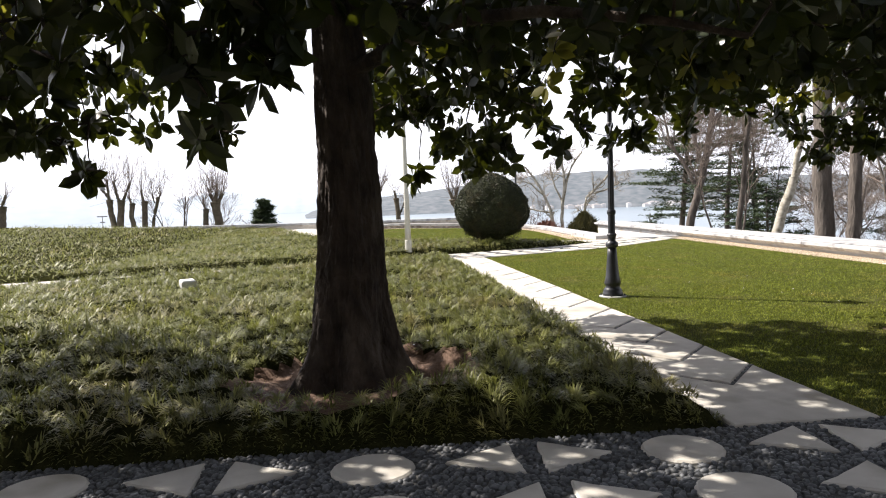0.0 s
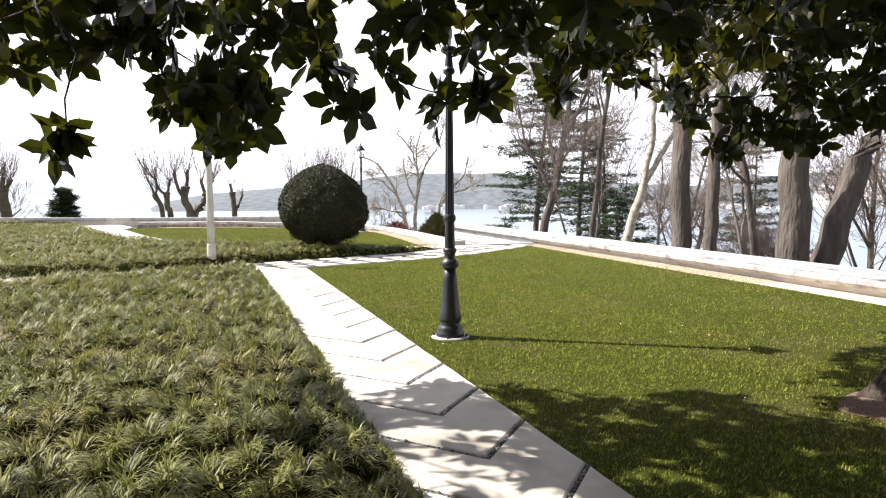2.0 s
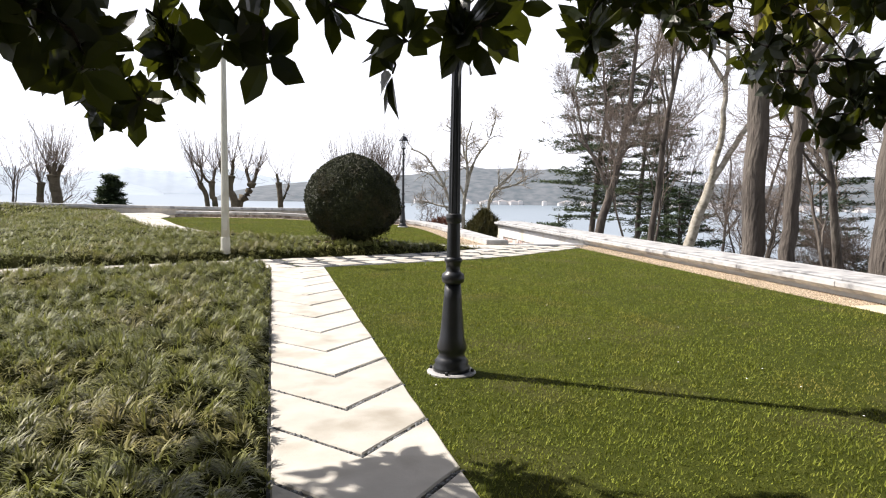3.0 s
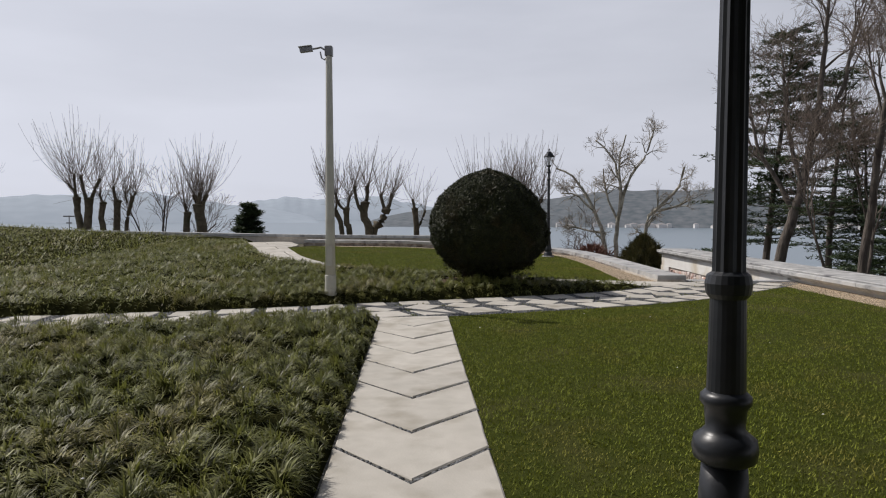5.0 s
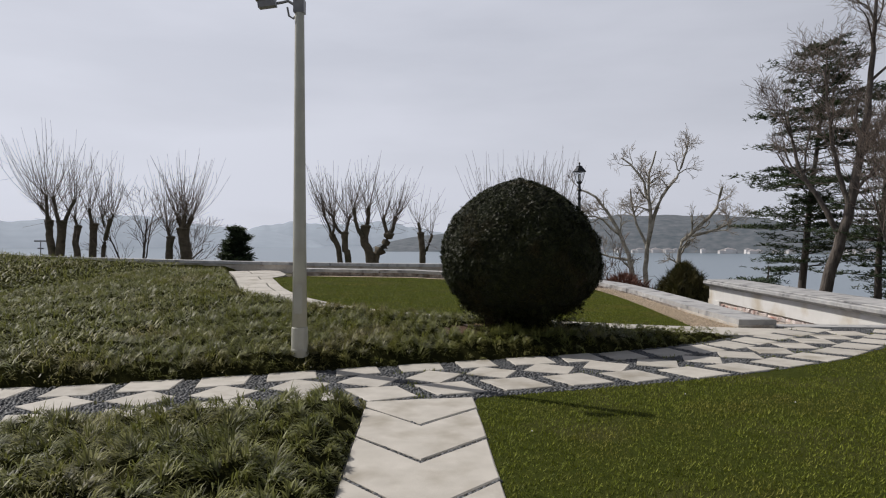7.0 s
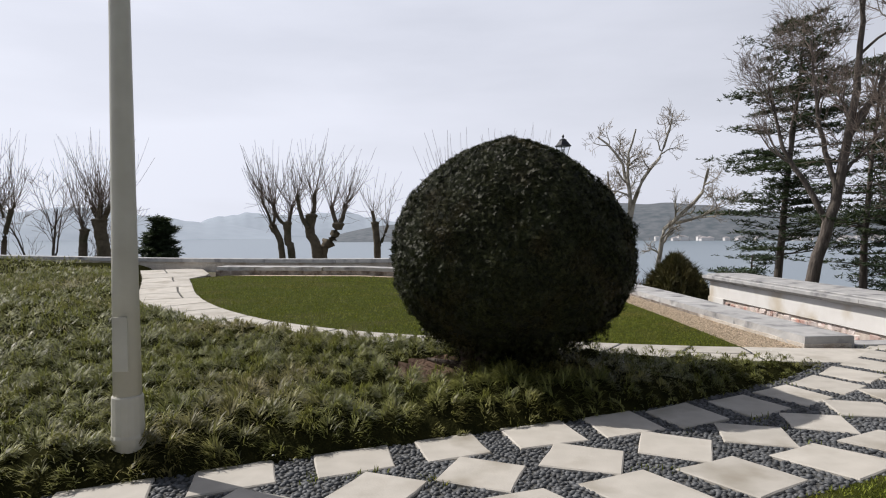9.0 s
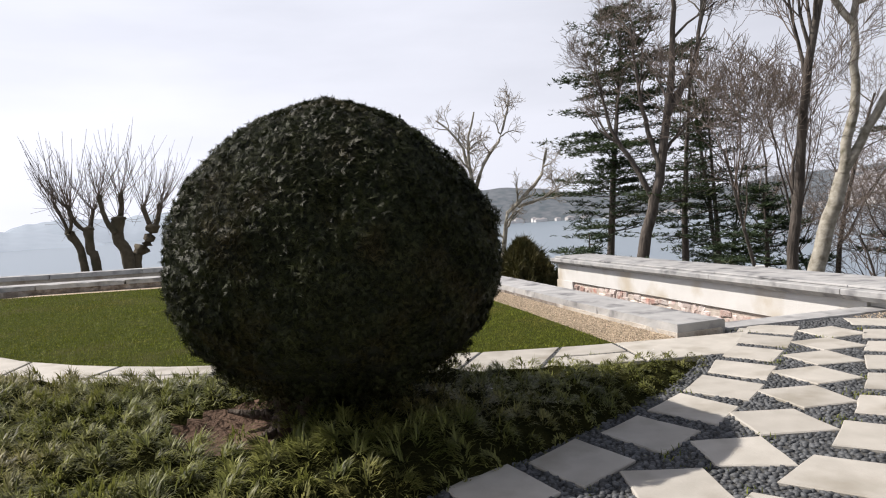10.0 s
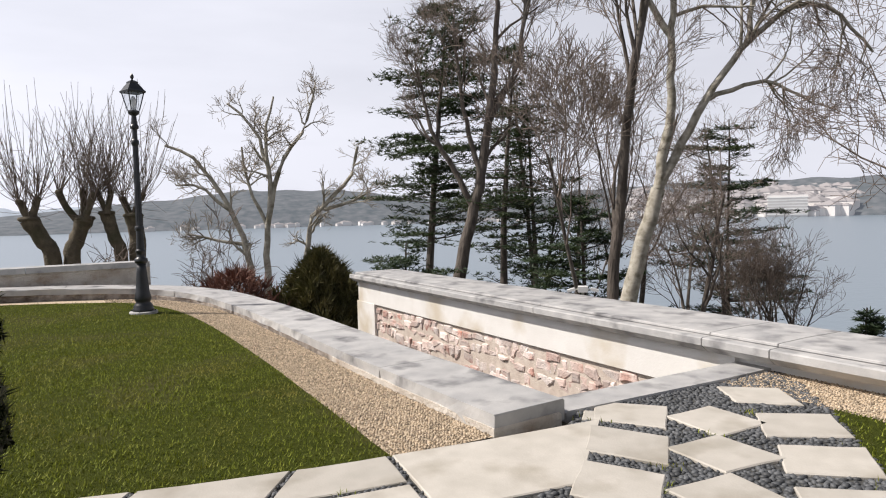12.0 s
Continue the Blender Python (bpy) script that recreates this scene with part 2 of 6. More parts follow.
# haze is baked into these far colours and their faint emission
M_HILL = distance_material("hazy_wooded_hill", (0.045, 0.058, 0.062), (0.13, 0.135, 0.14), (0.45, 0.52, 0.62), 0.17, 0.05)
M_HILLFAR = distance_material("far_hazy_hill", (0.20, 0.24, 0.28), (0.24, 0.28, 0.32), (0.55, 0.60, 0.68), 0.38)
M_TOWN = distance_material("far_town_walls_hazed", (0.55, 0.52, 0.50), (0.7, 0.68, 0.66), (0.55, 0.58, 0.64), 0.12)
M_TOWNROOF = distance_material("far_town_roofs_hazed", (0.26, 0.245, 0.245), (0.32, 0.30, 0.30), (0.5, 0.54, 0.6), 0.12)

# ---- mesh helpers ----
rng = np.random.default_rng(7)


def link(name, verts, faces, mat, parent=None, label="", smooth=False):
    me = bpy.data.meshes.new(name)
    if isinstance(faces, np.ndarray):
        k = faces.shape[1]
        me.vertices.add(len(verts))
        me.vertices.foreach_set("co", np.asarray(verts, dtype=np.float32).ravel())
        me.loops.add(faces.size)
        me.loops.foreach_set("vertex_index", faces.astype(np.int32).ravel())
        me.polygons.add(len(faces))
        me.polygons.foreach_set("loop_start", np.arange(0, faces.size, k, dtype=np.int32))
        me.update(calc_edges=True)
        me.validate()
    else:
        me.from_pydata([tuple(v) for v in verts], [], faces)
        me.update()
    for mm in (mat if isinstance(mat, (list, tuple)) else [mat]):
        me.materials.append(mm)
    if smooth:
        me.polygons.foreach_set("use_smooth", [True] * len(me.polygons))
    ob = new(name, me)
    if parent:
        ob.parent = parent
    if label:
        ob["label"] = label
    return ob


def part(name, bm, mat, parent=None, label="", smooth=False):
    me = bpy.data.meshes.new(name)
    bm.normal_update()
    bm.to_mesh(me)
    bm.free()
    for mm in (mat if isinstance(mat, (list, tuple)) else [mat]):
        me.materials.append(mm)
    if smooth:
        me.polygons.foreach_set("use_smooth", [True] * len(me.polygons))
    ob = new(name, me)
    if parent:
        ob.parent = parent
    if label:
        ob["label"] = label
    return ob


def prism(outline, z0, z1, bevel=0.0, jitter=0.0):
    """A slab from an outline (counter-clockwise), with its upper rim bevelled."""
    bm = bmesh.new()
    pts = np.array(outline, float)
    c = pts.mean(0)
    rings = [(pts, z0), (pts, z1 - bevel)]
    if bevel:
        d = c - pts
        d /= np.linalg.norm(d, axis=1)[:, None] + 1e-9
        rings.append((pts + d * bevel * 1.4, z1))
    vs = [[bm.verts.new((x, y, z + (jitter * noise.noise((x * 3, y * 3, 0)) if k else 0))) for x, y in r] for k, (r, z) in enumerate(rings)]
    n = len(pts)
    for a, b in zip(vs, vs[1:]):
        for i in range(n):
            bm.faces.new((a[i], a[(i + 1) % n], b[(i + 1) % n], b[i]))
    bm.faces.new(vs[-1])
    bm.faces.new(vs[0][::-1])
    return bm


def box(x0, x1, y0, y1, z0, z1, bevel=0.0):
    return prism([(x0, y0), (x1, y0), (x1, y1), (x0, y1)], z0, z1, bevel)


def lathe(profile, sides=16, centre=(0, 0)):
    bm = bmesh.new()
    rings = []
    for r, z in profile:
        rings.append([bm.verts.new((centre[0] + r * math.cos(a), centre[1] + r * math.sin(a), z)) for a in np.linspace(0, 2 * math.pi, sides, endpoint=False)])
    for a, b in zip(rings, rings[1:]):
        for i in range(sides):
            bm.faces.new((a[i], a[(i + 1) % sides], b[(i + 1) % sides], b[i]))
    bm.faces.new(rings[-1])
    bm.faces.new(rings[0][::-1])
    return bm


def tubes(lines, sides=5):
    """One mesh's vertices and quads from many tapering tubes: lines of (points, radii)."""
    V, F, base = [], [], 0
    ang = np.linspace(0, 2 * np.pi, sides, endpoint=False)
    ca, sa = np.cos(ang), np.sin(ang)
    by_length = {}
    for pts, rad in lines:
        by_length.setdefault(len(pts), []).append((pts, rad))
    for n, group in sorted(by_length.items()):
        P = np.array([g[0] for g in group], float)
        R = np.array([g[1] for g in group], float)
        d = np.gradient(P, axis=1)
        d /= np.linalg.norm(d, axis=2)[..., None] + 1e-9
        ref = np.where(np.abs(d[..., 2:3]) > 0.9, np.array([1.0, 0, 0]), np.array([0, 0, 1.0]))
        u = np.cross(d, ref)
        u /= np.linalg.norm(u, axis=2)[..., None] + 1e-9
        w = np.cross(d, u)
        ring = P[:, :, None, :] + R[:, :, None, None] * (u[:, :, None, :] * ca[:, None] + w[:, :, None, :] * sa[:, None])
        V.append(ring.reshape(-1, 3))
        i, j = np.meshgrid(np.arange(n - 1), np.arange(sides), indexing="ij")
        q = np.stack([i * sides + j, i * sides + (j + 1) % sides, (i + 1) * sides + (j + 1) % sides, (i + 1) * sides + j], -1).reshape(-1, 4)
        F.append((q[None] + (base + np.arange(len(group)) * n * sides)[:, None, None]).reshape(-1, 4))
        base += len(group) * n * sides
    return np.concatenate(V), np.concatenate(F)


def inside(poly, x, y):
    poly = np.asarray(poly, float)
    res = np.zeros(np.shape(x), bool)
    for (x1, y1), (x2, y2) in zip(poly, np.roll(poly, -1, 0)):
        cross = ((y1 > y) != (y2 > y)) & (x < (x2 - x1) * (y - y1) / (y2 - y1 + 1e-12) + x1)
        res ^= cross
    return res


def edge_distance(poly, x, y):
    poly = np.asarray(poly, float)
    best = np.full(np.shape(x), 1e9)
    for (x1, y1), (x2, y2) in zip(poly, np.roll(poly, -1, 0)):
        dx, dy = x2 - x1, y2 - y1
        k = np.clip(((x - x1) * dx + (y - y1) * dy) / (dx * dx + dy * dy + 1e-12), 0, 1)
        best = np.minimum(best, np.hypot(x - x1 - k * dx, y - y1 - k * dy))
    return best


def spline(points, step):
    """Even points along a smooth curve through the given ones (Catmull-Rom)."""
    p = np.array(points, float)
    p = np.vstack([2 * p[0] - p[1], p, 2 * p[-1] - p[-2]])
    out = []
    for i in range(1, len(p) - 2):
        for t in np.linspace(0, 1, 24, endpoint=False):
            a, b, c, d = p[i - 1:i + 3]
            out.append(0.5 * (2 * b + (c - a) * t + (2 * a - 5 * b + 4 * c - d) * t * t + (3 * b - a - 3 * c + d) * t ** 3))
    out.append(p[-2])
    out = np.array(out)
    s = np.concatenate([[0], np.cumsum(np.linalg.norm(np.diff(out, axis=0), axis=1))])
    q = np.linspace(0, s[-1], max(2, int(round(s[-1] / step)) + 1))
    return np.stack([np.interp(q, s, out[:, k]) for k in range(out.shape[1])], 1)


def offset(line, d):
    """The line moved d to its right."""
    t = np.gradient(line[:, :2], axis=0)
    t /= np.linalg.norm(t, axis=1)[:, None]
    return line[:, :2] + d * np.stack([t[:, 1], -t[:, 0]], 1)


def wave(x, y, s, seed=0.0):
    """Cheap smooth noise in -1..1 on arrays."""
    return (np.sin(x * s + 1.7 * np.sin(y * s * 0.83 + seed) + seed) + np.sin(y * s * 1.13 + 1.9 * np.sin(x * s * 0.71 - seed) + 2 * seed)
            + 0.6 * np.sin((x + y) * s * 2.1 + seed * 3 + 1.3 * np.sin((x - y) * s * 1.7))) / 2.6


# ---- plan ----
CROSS = spline([(-45, 9.5), (-20, 12.4), (-9, 14.6), (-4, 15.85), (-2, 16.35), (-0.5, 16.8), (1.2, 17.5), (2.55, 18.0), (3.86, 18.5), (4.53, 18.79), (6.0, 19.6), (7.2, 20.55), (8.31, 21.51), (9.1, 22.3)], 0.1)
CROSS_FAR, CROSS_NEAR = offset(CROSS, -0.88), offset(CROSS, 0.88)
KERB = spline([(7.17, 22.03), (7.08, 24), (7.02, 26.5), (6.92, 28.5), (6.6, 30.1), (5.8, 31.1), (4.2, 31.5), (1, 31.4), (-3.2, 31.9)], 0.15)
ARC = spline([(7.95, 21.42), (7.1, 21.5), (6.2, 21.62), (5.0, 21.84), (3.6, 22.2), (2.0, 22.6), (0.6, 23.2), (-0.6, 24.1), (-1.75, 25.5), (-2.7, 27.2), (-3.5, 29.2), (-4.3, 31.2), (-5.2, 33.2)], 0.1)
ARC_LEN = np.concatenate([[0], np.cumsum(np.linalg.norm(np.diff(ARC, axis=0), axis=1))])


def arc_outer(s):
    """How much wider than usual the curved path is on its outer side."""
    return 0.24 * np.clip((s - 8.0) / 5.0, 0, 1)


def arc_inner(s):
    """The path flares to meet the end of the kerb."""
    return 0.55 * np.clip((s - ARC_LEN[-1] + 3.0) / 0.6, 0, 1)


ARC_IN, ARC_OUT = offset(ARC, 0.42 + arc_inner(ARC_LEN)[:, None]), offset(ARC, -0.42 - arc_outer(ARC_LEN)[:, None])
BACK = spline([(5.85, 32.2), (0.5, 32.2), (-3.5, 33.1), (-10, 36.2), (-24, 44.6), (-40, 54)], 0.5)
WALL_X, WALL_TOP = 9.9, 0.25


def rise(x, y):
    """The garden's own gentle slope: up towards the far lawn."""
    return 0.034 * np.maximum(0, y - 21) * np.clip((8.6 - x) / 8, 0, 1)


def path_left(y):
    return 2.09 - 0.0605 * (y - 3.93)


def path_right(y):
    return 3.06 - 0.0605 * (y - 3.93)


near_part = CROSS_NEAR[CROSS_NEAR[:, 0] < 1.3]
BED_A = [(-45, 3.95), (path_left(3.95), 3.95)] + [(path_left(y), y) for y in (6, 9, 12, 15, 16.7)] + [tuple(p) for p in near_part[::-4]]
far_edge = offset(CROSS, -0.79)
far_part = far_edge[far_edge[:, 0] < 6.75]
arc_edge = offset(ARC, -0.52 - arc_outer(ARC_LEN)[:, None])
arc_part = arc_edge[arc_edge[:, 0] < 6.8]
BED_B = [tuple(p) for p in far_part[::4]] + [tuple(p) for p in arc_part[::4]] + [(x, y - 0.25) for x, y in BACK[BACK[:, 0] < -5.6][::3]]
near_r = CROSS_NEAR[CROSS_NEAR[:, 0] > 2.3]
LAWN_R = [(path_right(3.95), 3.95), (9.25, 3.95), (9.25, 21.1)] + [tuple(p) for p in near_r[near_r[:, 1] < 21.1][::-4]] + [(path_right(y), y) for y in (16.8, 13, 9, 6)]
inner_kerb = offset(KERB, -0.36)
lawn_edge = spline([(6.08, 22.05), (6.1, 23.4), (6.12, 25.5), (6.04, 28.0), (5.78, 29.6), (5.2, 30.5), (3.5, 30.85), (1, 30.75), (-2.9, 31.2)], 0.2)
OVAL = [tuple(p) for p in lawn_edge] + [tuple(p) for p in ARC_IN[(ARC_IN[:, 0] < 6.1) & (ARC_LEN < ARC_LEN[-1] - 3.0)][::-3]]

# ---- ground, water, far shore ----
gx = np.unique(np.round(np.concatenate([np.arange(-60, 60, 1.0), np.arange(-12, 14, 0.5), [7.5, 7.55, 9.95, 10.0, 10.85, 10.9], np.array([-4500, -2500, -1200, -600, -300, -150, -90, 90, 150, 300, 600, 1200, 2500, 4500.0])]), 3))
gy = np.unique(np.round(np.concatenate([np.arange(-30, 90, 1.0), np.arange(0, 36, 0.5), [22.25, 22.3, 31.4], np.array([-4500, -2500, -1200, -600, -300, -150, -80, -50, 120, 160, 240, 400, 800, 1600, 3000, 4500.0])]), 3))
X, Y = np.meshgrid(gx, gy, indexing="ij")
back_y = np.interp(X, BACK[::-1, 0], BACK[::-1, 1])
out = np.maximum.reduce([X - 10.87, np.where(X < 5.9, Y - back_y - 0.15, -99), np.where(X >= 5.9, np.minimum(Y - 22.28, X - np.interp(Y, KERB[:42, 1], KERB[:42, 0]) - 0.15), -99), np.where(X >= 5.9, Y - 31.5, -99)])


def slope(d):
    return -1.1 - 0.27 * d - 0.6 * np.tanh(d / 12)


Z = np.where(out > 0, np.maximum(slope(out) + 0.35 * wave(X, Y, 0.35), -27.0), rise(X, Y) - 0.06)
Z = np.where((X > 7.5) & (X < 10) & (Y > 22.28) & (Y < 31.6), -3.2, Z)


def terrain(x, y):
    d = max(x - 10.87, (y - np.interp(x, BACK[::-1, 0], BACK[::-1, 1])) if x < 5.9 else y - 31.5)
    return float(max(slope(max(d, 0)), -27))


ni, nj = X.shape
I, J = np.meshgrid(np.arange(ni - 1), np.arange(nj - 1), indexing="ij")
quads = np.stack([I * nj + J, (I + 1) * nj + J, (I + 1) * nj + J + 1, I * nj + J + 1], -1).reshape(-1, 4)
ground = link("ground", np.stack([X, Y, Z], -1).reshape(-1, 3), quads, M_SLOPE)
tagged(ground, "leaf-littered earth falling away below the garden walls", "ground", kind="structure")
SEA = -23.5
wx = np.array([-4800, -1500, -500, -100, 100, 500, 1500, 4800.0])
WX, WY = np.meshgrid(wx, wx, indexing="ij")
I, J = np.meshgrid(np.arange(7), np.arange(7), indexing="ij")
water = link("water", np.stack([WX, WY, np.full_like(WX, SEA)], -1).reshape(-1, 3), np.stack([I * 8 + J, (I + 1) * 8 + J, (I + 1) * 8 + J + 1, I * 8 + J + 1], -1).reshape(-1, 4), M_WATER)
tagged(water, "calm pale blue-grey water of a wide strait", "water", kind="structure")


def ridge(name, az0, az1, dist, height, depth, mat, label, seed, taper=0.06):
    """A long hill on the far shore between two compass angles (degrees right of straight ahead)."""
    n, rows = 160, 10
    az = np.radians(np.linspace(az0, az1, n))
    t = np.linspace(0, 1, n)
    top = height * (0.75 + 0.17 * np.sin(t * 9 + seed) + 0.1 * np.sin(t * 23 + 2 * seed) + 0.025 * np.sin(t * 71) + 0.015 * np.sin(t * 190 + seed)) * np.clip(np.minimum(t, 1 - t) / taper, 0, 1) ** 0.7
    v = []
    for k in range(rows):
        f = k / (rows - 1)
        prof = math.sin(f * math.pi * 0.5) ** 0.8
        d = dist + depth * f
        zz = SEA - 1 + top * prof * (1 + 0.04 * np.sin(t * 57 + k * 1.3 + seed)) + (4 * prof)
        v.append(np.stack([4.4 + np.sin(az) * d, 18 + np.cos(az) * d, zz], -1))
    v = np.concatenate(v)
    i, j = np.meshgrid(np.arange(rows - 1), np.arange(n - 1), indexing="ij")
    return tagged(link(name, v, np.stack([i * n + j, i * n + j + 1, (i + 1) * n + j + 1, (i + 1) * n + j], -1).reshape(-1, 4), mat, smooth=True), label, "hill", kind="structure")


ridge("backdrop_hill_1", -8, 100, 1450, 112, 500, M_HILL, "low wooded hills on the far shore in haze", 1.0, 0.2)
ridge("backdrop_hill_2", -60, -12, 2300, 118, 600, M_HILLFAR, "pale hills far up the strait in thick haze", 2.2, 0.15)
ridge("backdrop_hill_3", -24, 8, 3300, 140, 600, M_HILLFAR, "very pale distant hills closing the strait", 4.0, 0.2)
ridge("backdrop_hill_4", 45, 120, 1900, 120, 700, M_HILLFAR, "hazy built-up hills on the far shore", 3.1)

# ---- paved ways ----


def polygon_sheet(name, poly, zfun, mat, step=0.6, label="", cat="", kind="structure"):
    bm = bmesh.new()
    vs = [bm.verts.new((x, y, 0)) for x, y in poly]
    f = bm.faces.new(vs)
    if f.normal.z < 0:
        f.normal_flip()
    bmesh.ops.triangulate(bm, faces=[f])
    for _ in range(7):
        long = [e for e in bm.edges if e.calc_length() > step * 2]
        if not long:
            break
        bmesh.ops.subdivide_edges(bm, edges=long, cuts=1)
        bmesh.ops.triangulate(bm, faces=bm.faces[:])
    for v in bm.verts:
        v.co.z = float(zfun(v.co.x, v.co.y))
    bm.normal_update()
    for f in bm.faces:
        if f.normal.z < 0:
            f.normal_flip()
    ob = part(name, bm, mat)
    return tagged(ob, label, cat, kind=kind)


main_path = tagged(part("path_main", prism([(path_left(3.8) - 0.02, 3.8), (path_right(3.8) + 0.02, 3.8), (path_right(17.2) + 0.02, 17.2), (path_left(17.2) - 0.02, 17.2)], -0.1, -0.005), M_BED), "straight garden path of pale limestone chevron slabs with pebble joints", "path", kind="structure")
cross_poly = [tuple(p) for p in offset(CROSS, 0.9)[::3]] + [tuple(p) for p in offset(CROSS, -0.9)[::-3]]
cross_path = tagged(link("path_cross", [(x, min(y, 22.06), 0.0) for x, y in np.concatenate([offset(CROSS, 0.93)[::3], offset(CROSS, -0.93)[::3]])], [(i, i + 1, i + 1 + len(CROSS[::3]), i + len(CROSS[::3])) for i in range(len(CROSS[::3]) - 1)], M_BED), "curving path of pale square slabs set in dark pebbles", "path", kind="structure")
entry_path = tagged(part("path_entry", box(-14, 12, 1.0, 3.93, -0.1, 0.0), M_BED), "pebble path with round and pointed stepping stones", "path", kind="structure")
arc_path = tagged(link("path_arc", [(x, y, rise(x, y) - 0.004) for x, y in np.concatenate([ARC_IN[::3], ARC_OUT[::3]])], [(i, i + 1, i + 1 + len(ARC_IN[::3]), i + len(ARC_IN[::3])) for i in range(len(ARC_IN[::3]) - 1)], M_BED), "narrow curved path of broken limestone slabs round the lawn", "path", kind="structure")

# ---- lawns ----
lawn_right = polygon_sheet("lawn_right", LAWN_R, lambda x, y: 0.005, M_TURF, 1.0, "short mown green lawn beside the slab path", "lawn")
lawn_oval = polygon_sheet("lawn_oval", OVAL, lambda x, y: rise(x, y) + 0.005, M_TURF, 0.7, "short mown green oval lawn inside the curved path", "lawn")
gravel_oval = polygon_sheet("gravel_oval", [tuple(p) for p in inner_kerb[:-8]] + [tuple(p) for p in lawn_edge[::-1]], lambda x, y: rise(x, y) + 0.0, M_GRAVEL, 0.6, "strip of beige gravel along the low kerb", "gravel")
gravel_wall = tagged(part("gravel_wall", box(9.2, 9.92, 3.9, 22.02, -0.05, 0.004), M_GRAVEL), "strip of beige gravel at the foot of the wall", "gravel", kind="structure")


def mound_height(poly, x, y, top):
    d = edge_distance(poly, x, y)
    top = top * np.clip((6.6 - x) / 3.2, 0.3, 1) * np.clip((x + 16) / 12, 0.6, 1)
    return rise(x, y) - 0.06 + (0.06 + top) * np.clip(d / 0.22, 0, 1) ** 0.6 + (0.05 * wave(x, y, 2.3, 1.0) + 0.055 * (1 - 2 * np.abs(wave(x, y, 4.6, 4.0))) * np.clip((30 - y) / 8, 0.3, 1)) * np.clip((x + 13) / 8, 0.35, 1) * np.clip(d / 0.4, 0, 1)


TREE_A, TREE_B, TREE_C, BUSH = (-0.44, 5.4), (5.85, 6.2), (-6.7, 5.0), (3.01, 20.58)


def clear_of(x, y, spots):
    k = np.ones(np.shape(x))
    for cx, cy, r in spots:
        k *= np.clip((np.hypot(x - cx, (y - cy) * 1.15) + 0.12 * wave(x, y, 4.0, cx) - r) / 0.18, 0, 1)
    return k


SPOTS = [(TREE_A[0] + 0.05, TREE_A[1] - 0.1, 0.95), (TREE_B[0], TREE_B[1], 0.75), (TREE_C[0], TREE_C[1], 0.8), (BUSH[0] - 0.75, BUSH[1] - 0.15, 0.38)]


def mound(name, poly, x0, x1, y0, y1, top, label):
    xs = np.unique(np.round(np.concatenate([np.arange(max(x0, -9), x1, 0.1), np.arange(x0, -9, 0.5)]), 3))
    ys = np.arange(y0, y1, 0.1) if y1 - y0 < 20 else np.unique(np.round(np.concatenate([np.arange(y0, 27, 0.1), np.arange(27, y1, 0.4)]), 3))
    X, Y = np.meshgrid(xs, ys, indexing="ij")
    ins = inside(poly, X, Y)
    Z = np.where(ins, mound_height(poly, X, Y, top * (0.25 + 0.75 * clear_of(X, Y, SPOTS))), rise(X, Y) - 0.08)
    n, m = X.shape
    I, J = np.meshgrid(np.arange(n - 1), np.arange(m - 1), indexing="ij")
    keep = ins[:-1, :-1] | ins[1:, 1:] | ins[1:, :-1] | ins[:-1, 1:]
    q = np.stack([I * m + J, (I + 1) * m + J, (I + 1) * m + J + 1, I * m + J + 1], -1)[keep]
    used, inv = np.unique(q, return_inverse=True)
    soil = clear_of(X, Y, SPOTS)
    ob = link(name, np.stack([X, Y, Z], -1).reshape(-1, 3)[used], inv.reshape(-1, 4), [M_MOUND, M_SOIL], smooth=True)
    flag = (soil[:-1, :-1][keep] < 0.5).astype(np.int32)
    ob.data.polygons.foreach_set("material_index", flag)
    return tagged(ob, label, "planting bed", kind="structure")


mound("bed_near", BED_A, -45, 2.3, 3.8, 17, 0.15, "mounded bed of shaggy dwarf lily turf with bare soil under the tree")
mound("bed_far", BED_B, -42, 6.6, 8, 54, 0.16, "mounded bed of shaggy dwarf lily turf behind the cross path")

# ---- garden walls ----
wall_east = tagged(new("wall_east"), "long low parapet wall with weathered stone coping", "wall", kind="structure")
part("wall_body", box(WALL_X, 10.75, -8, 31.3, -3.4, 0.10), M_PLASTER, wall_east)
part("frieze", box(WALL_X - 0.06, WALL_X, 22.35, 31.36, -0.32, 0.10, 0.01), M_PLASTER, wall_east, "white rendered band under the coping")
part("end_pier", box(WALL_X - 0.07, 10.8, 30.55, 31.42, -3.4, -0.32), M_PLASTER, wall_east)
ys = np.concatenate([np.arange(-8, 22, 2.3), [22.6, 25.2, 28.3, 31.45]])
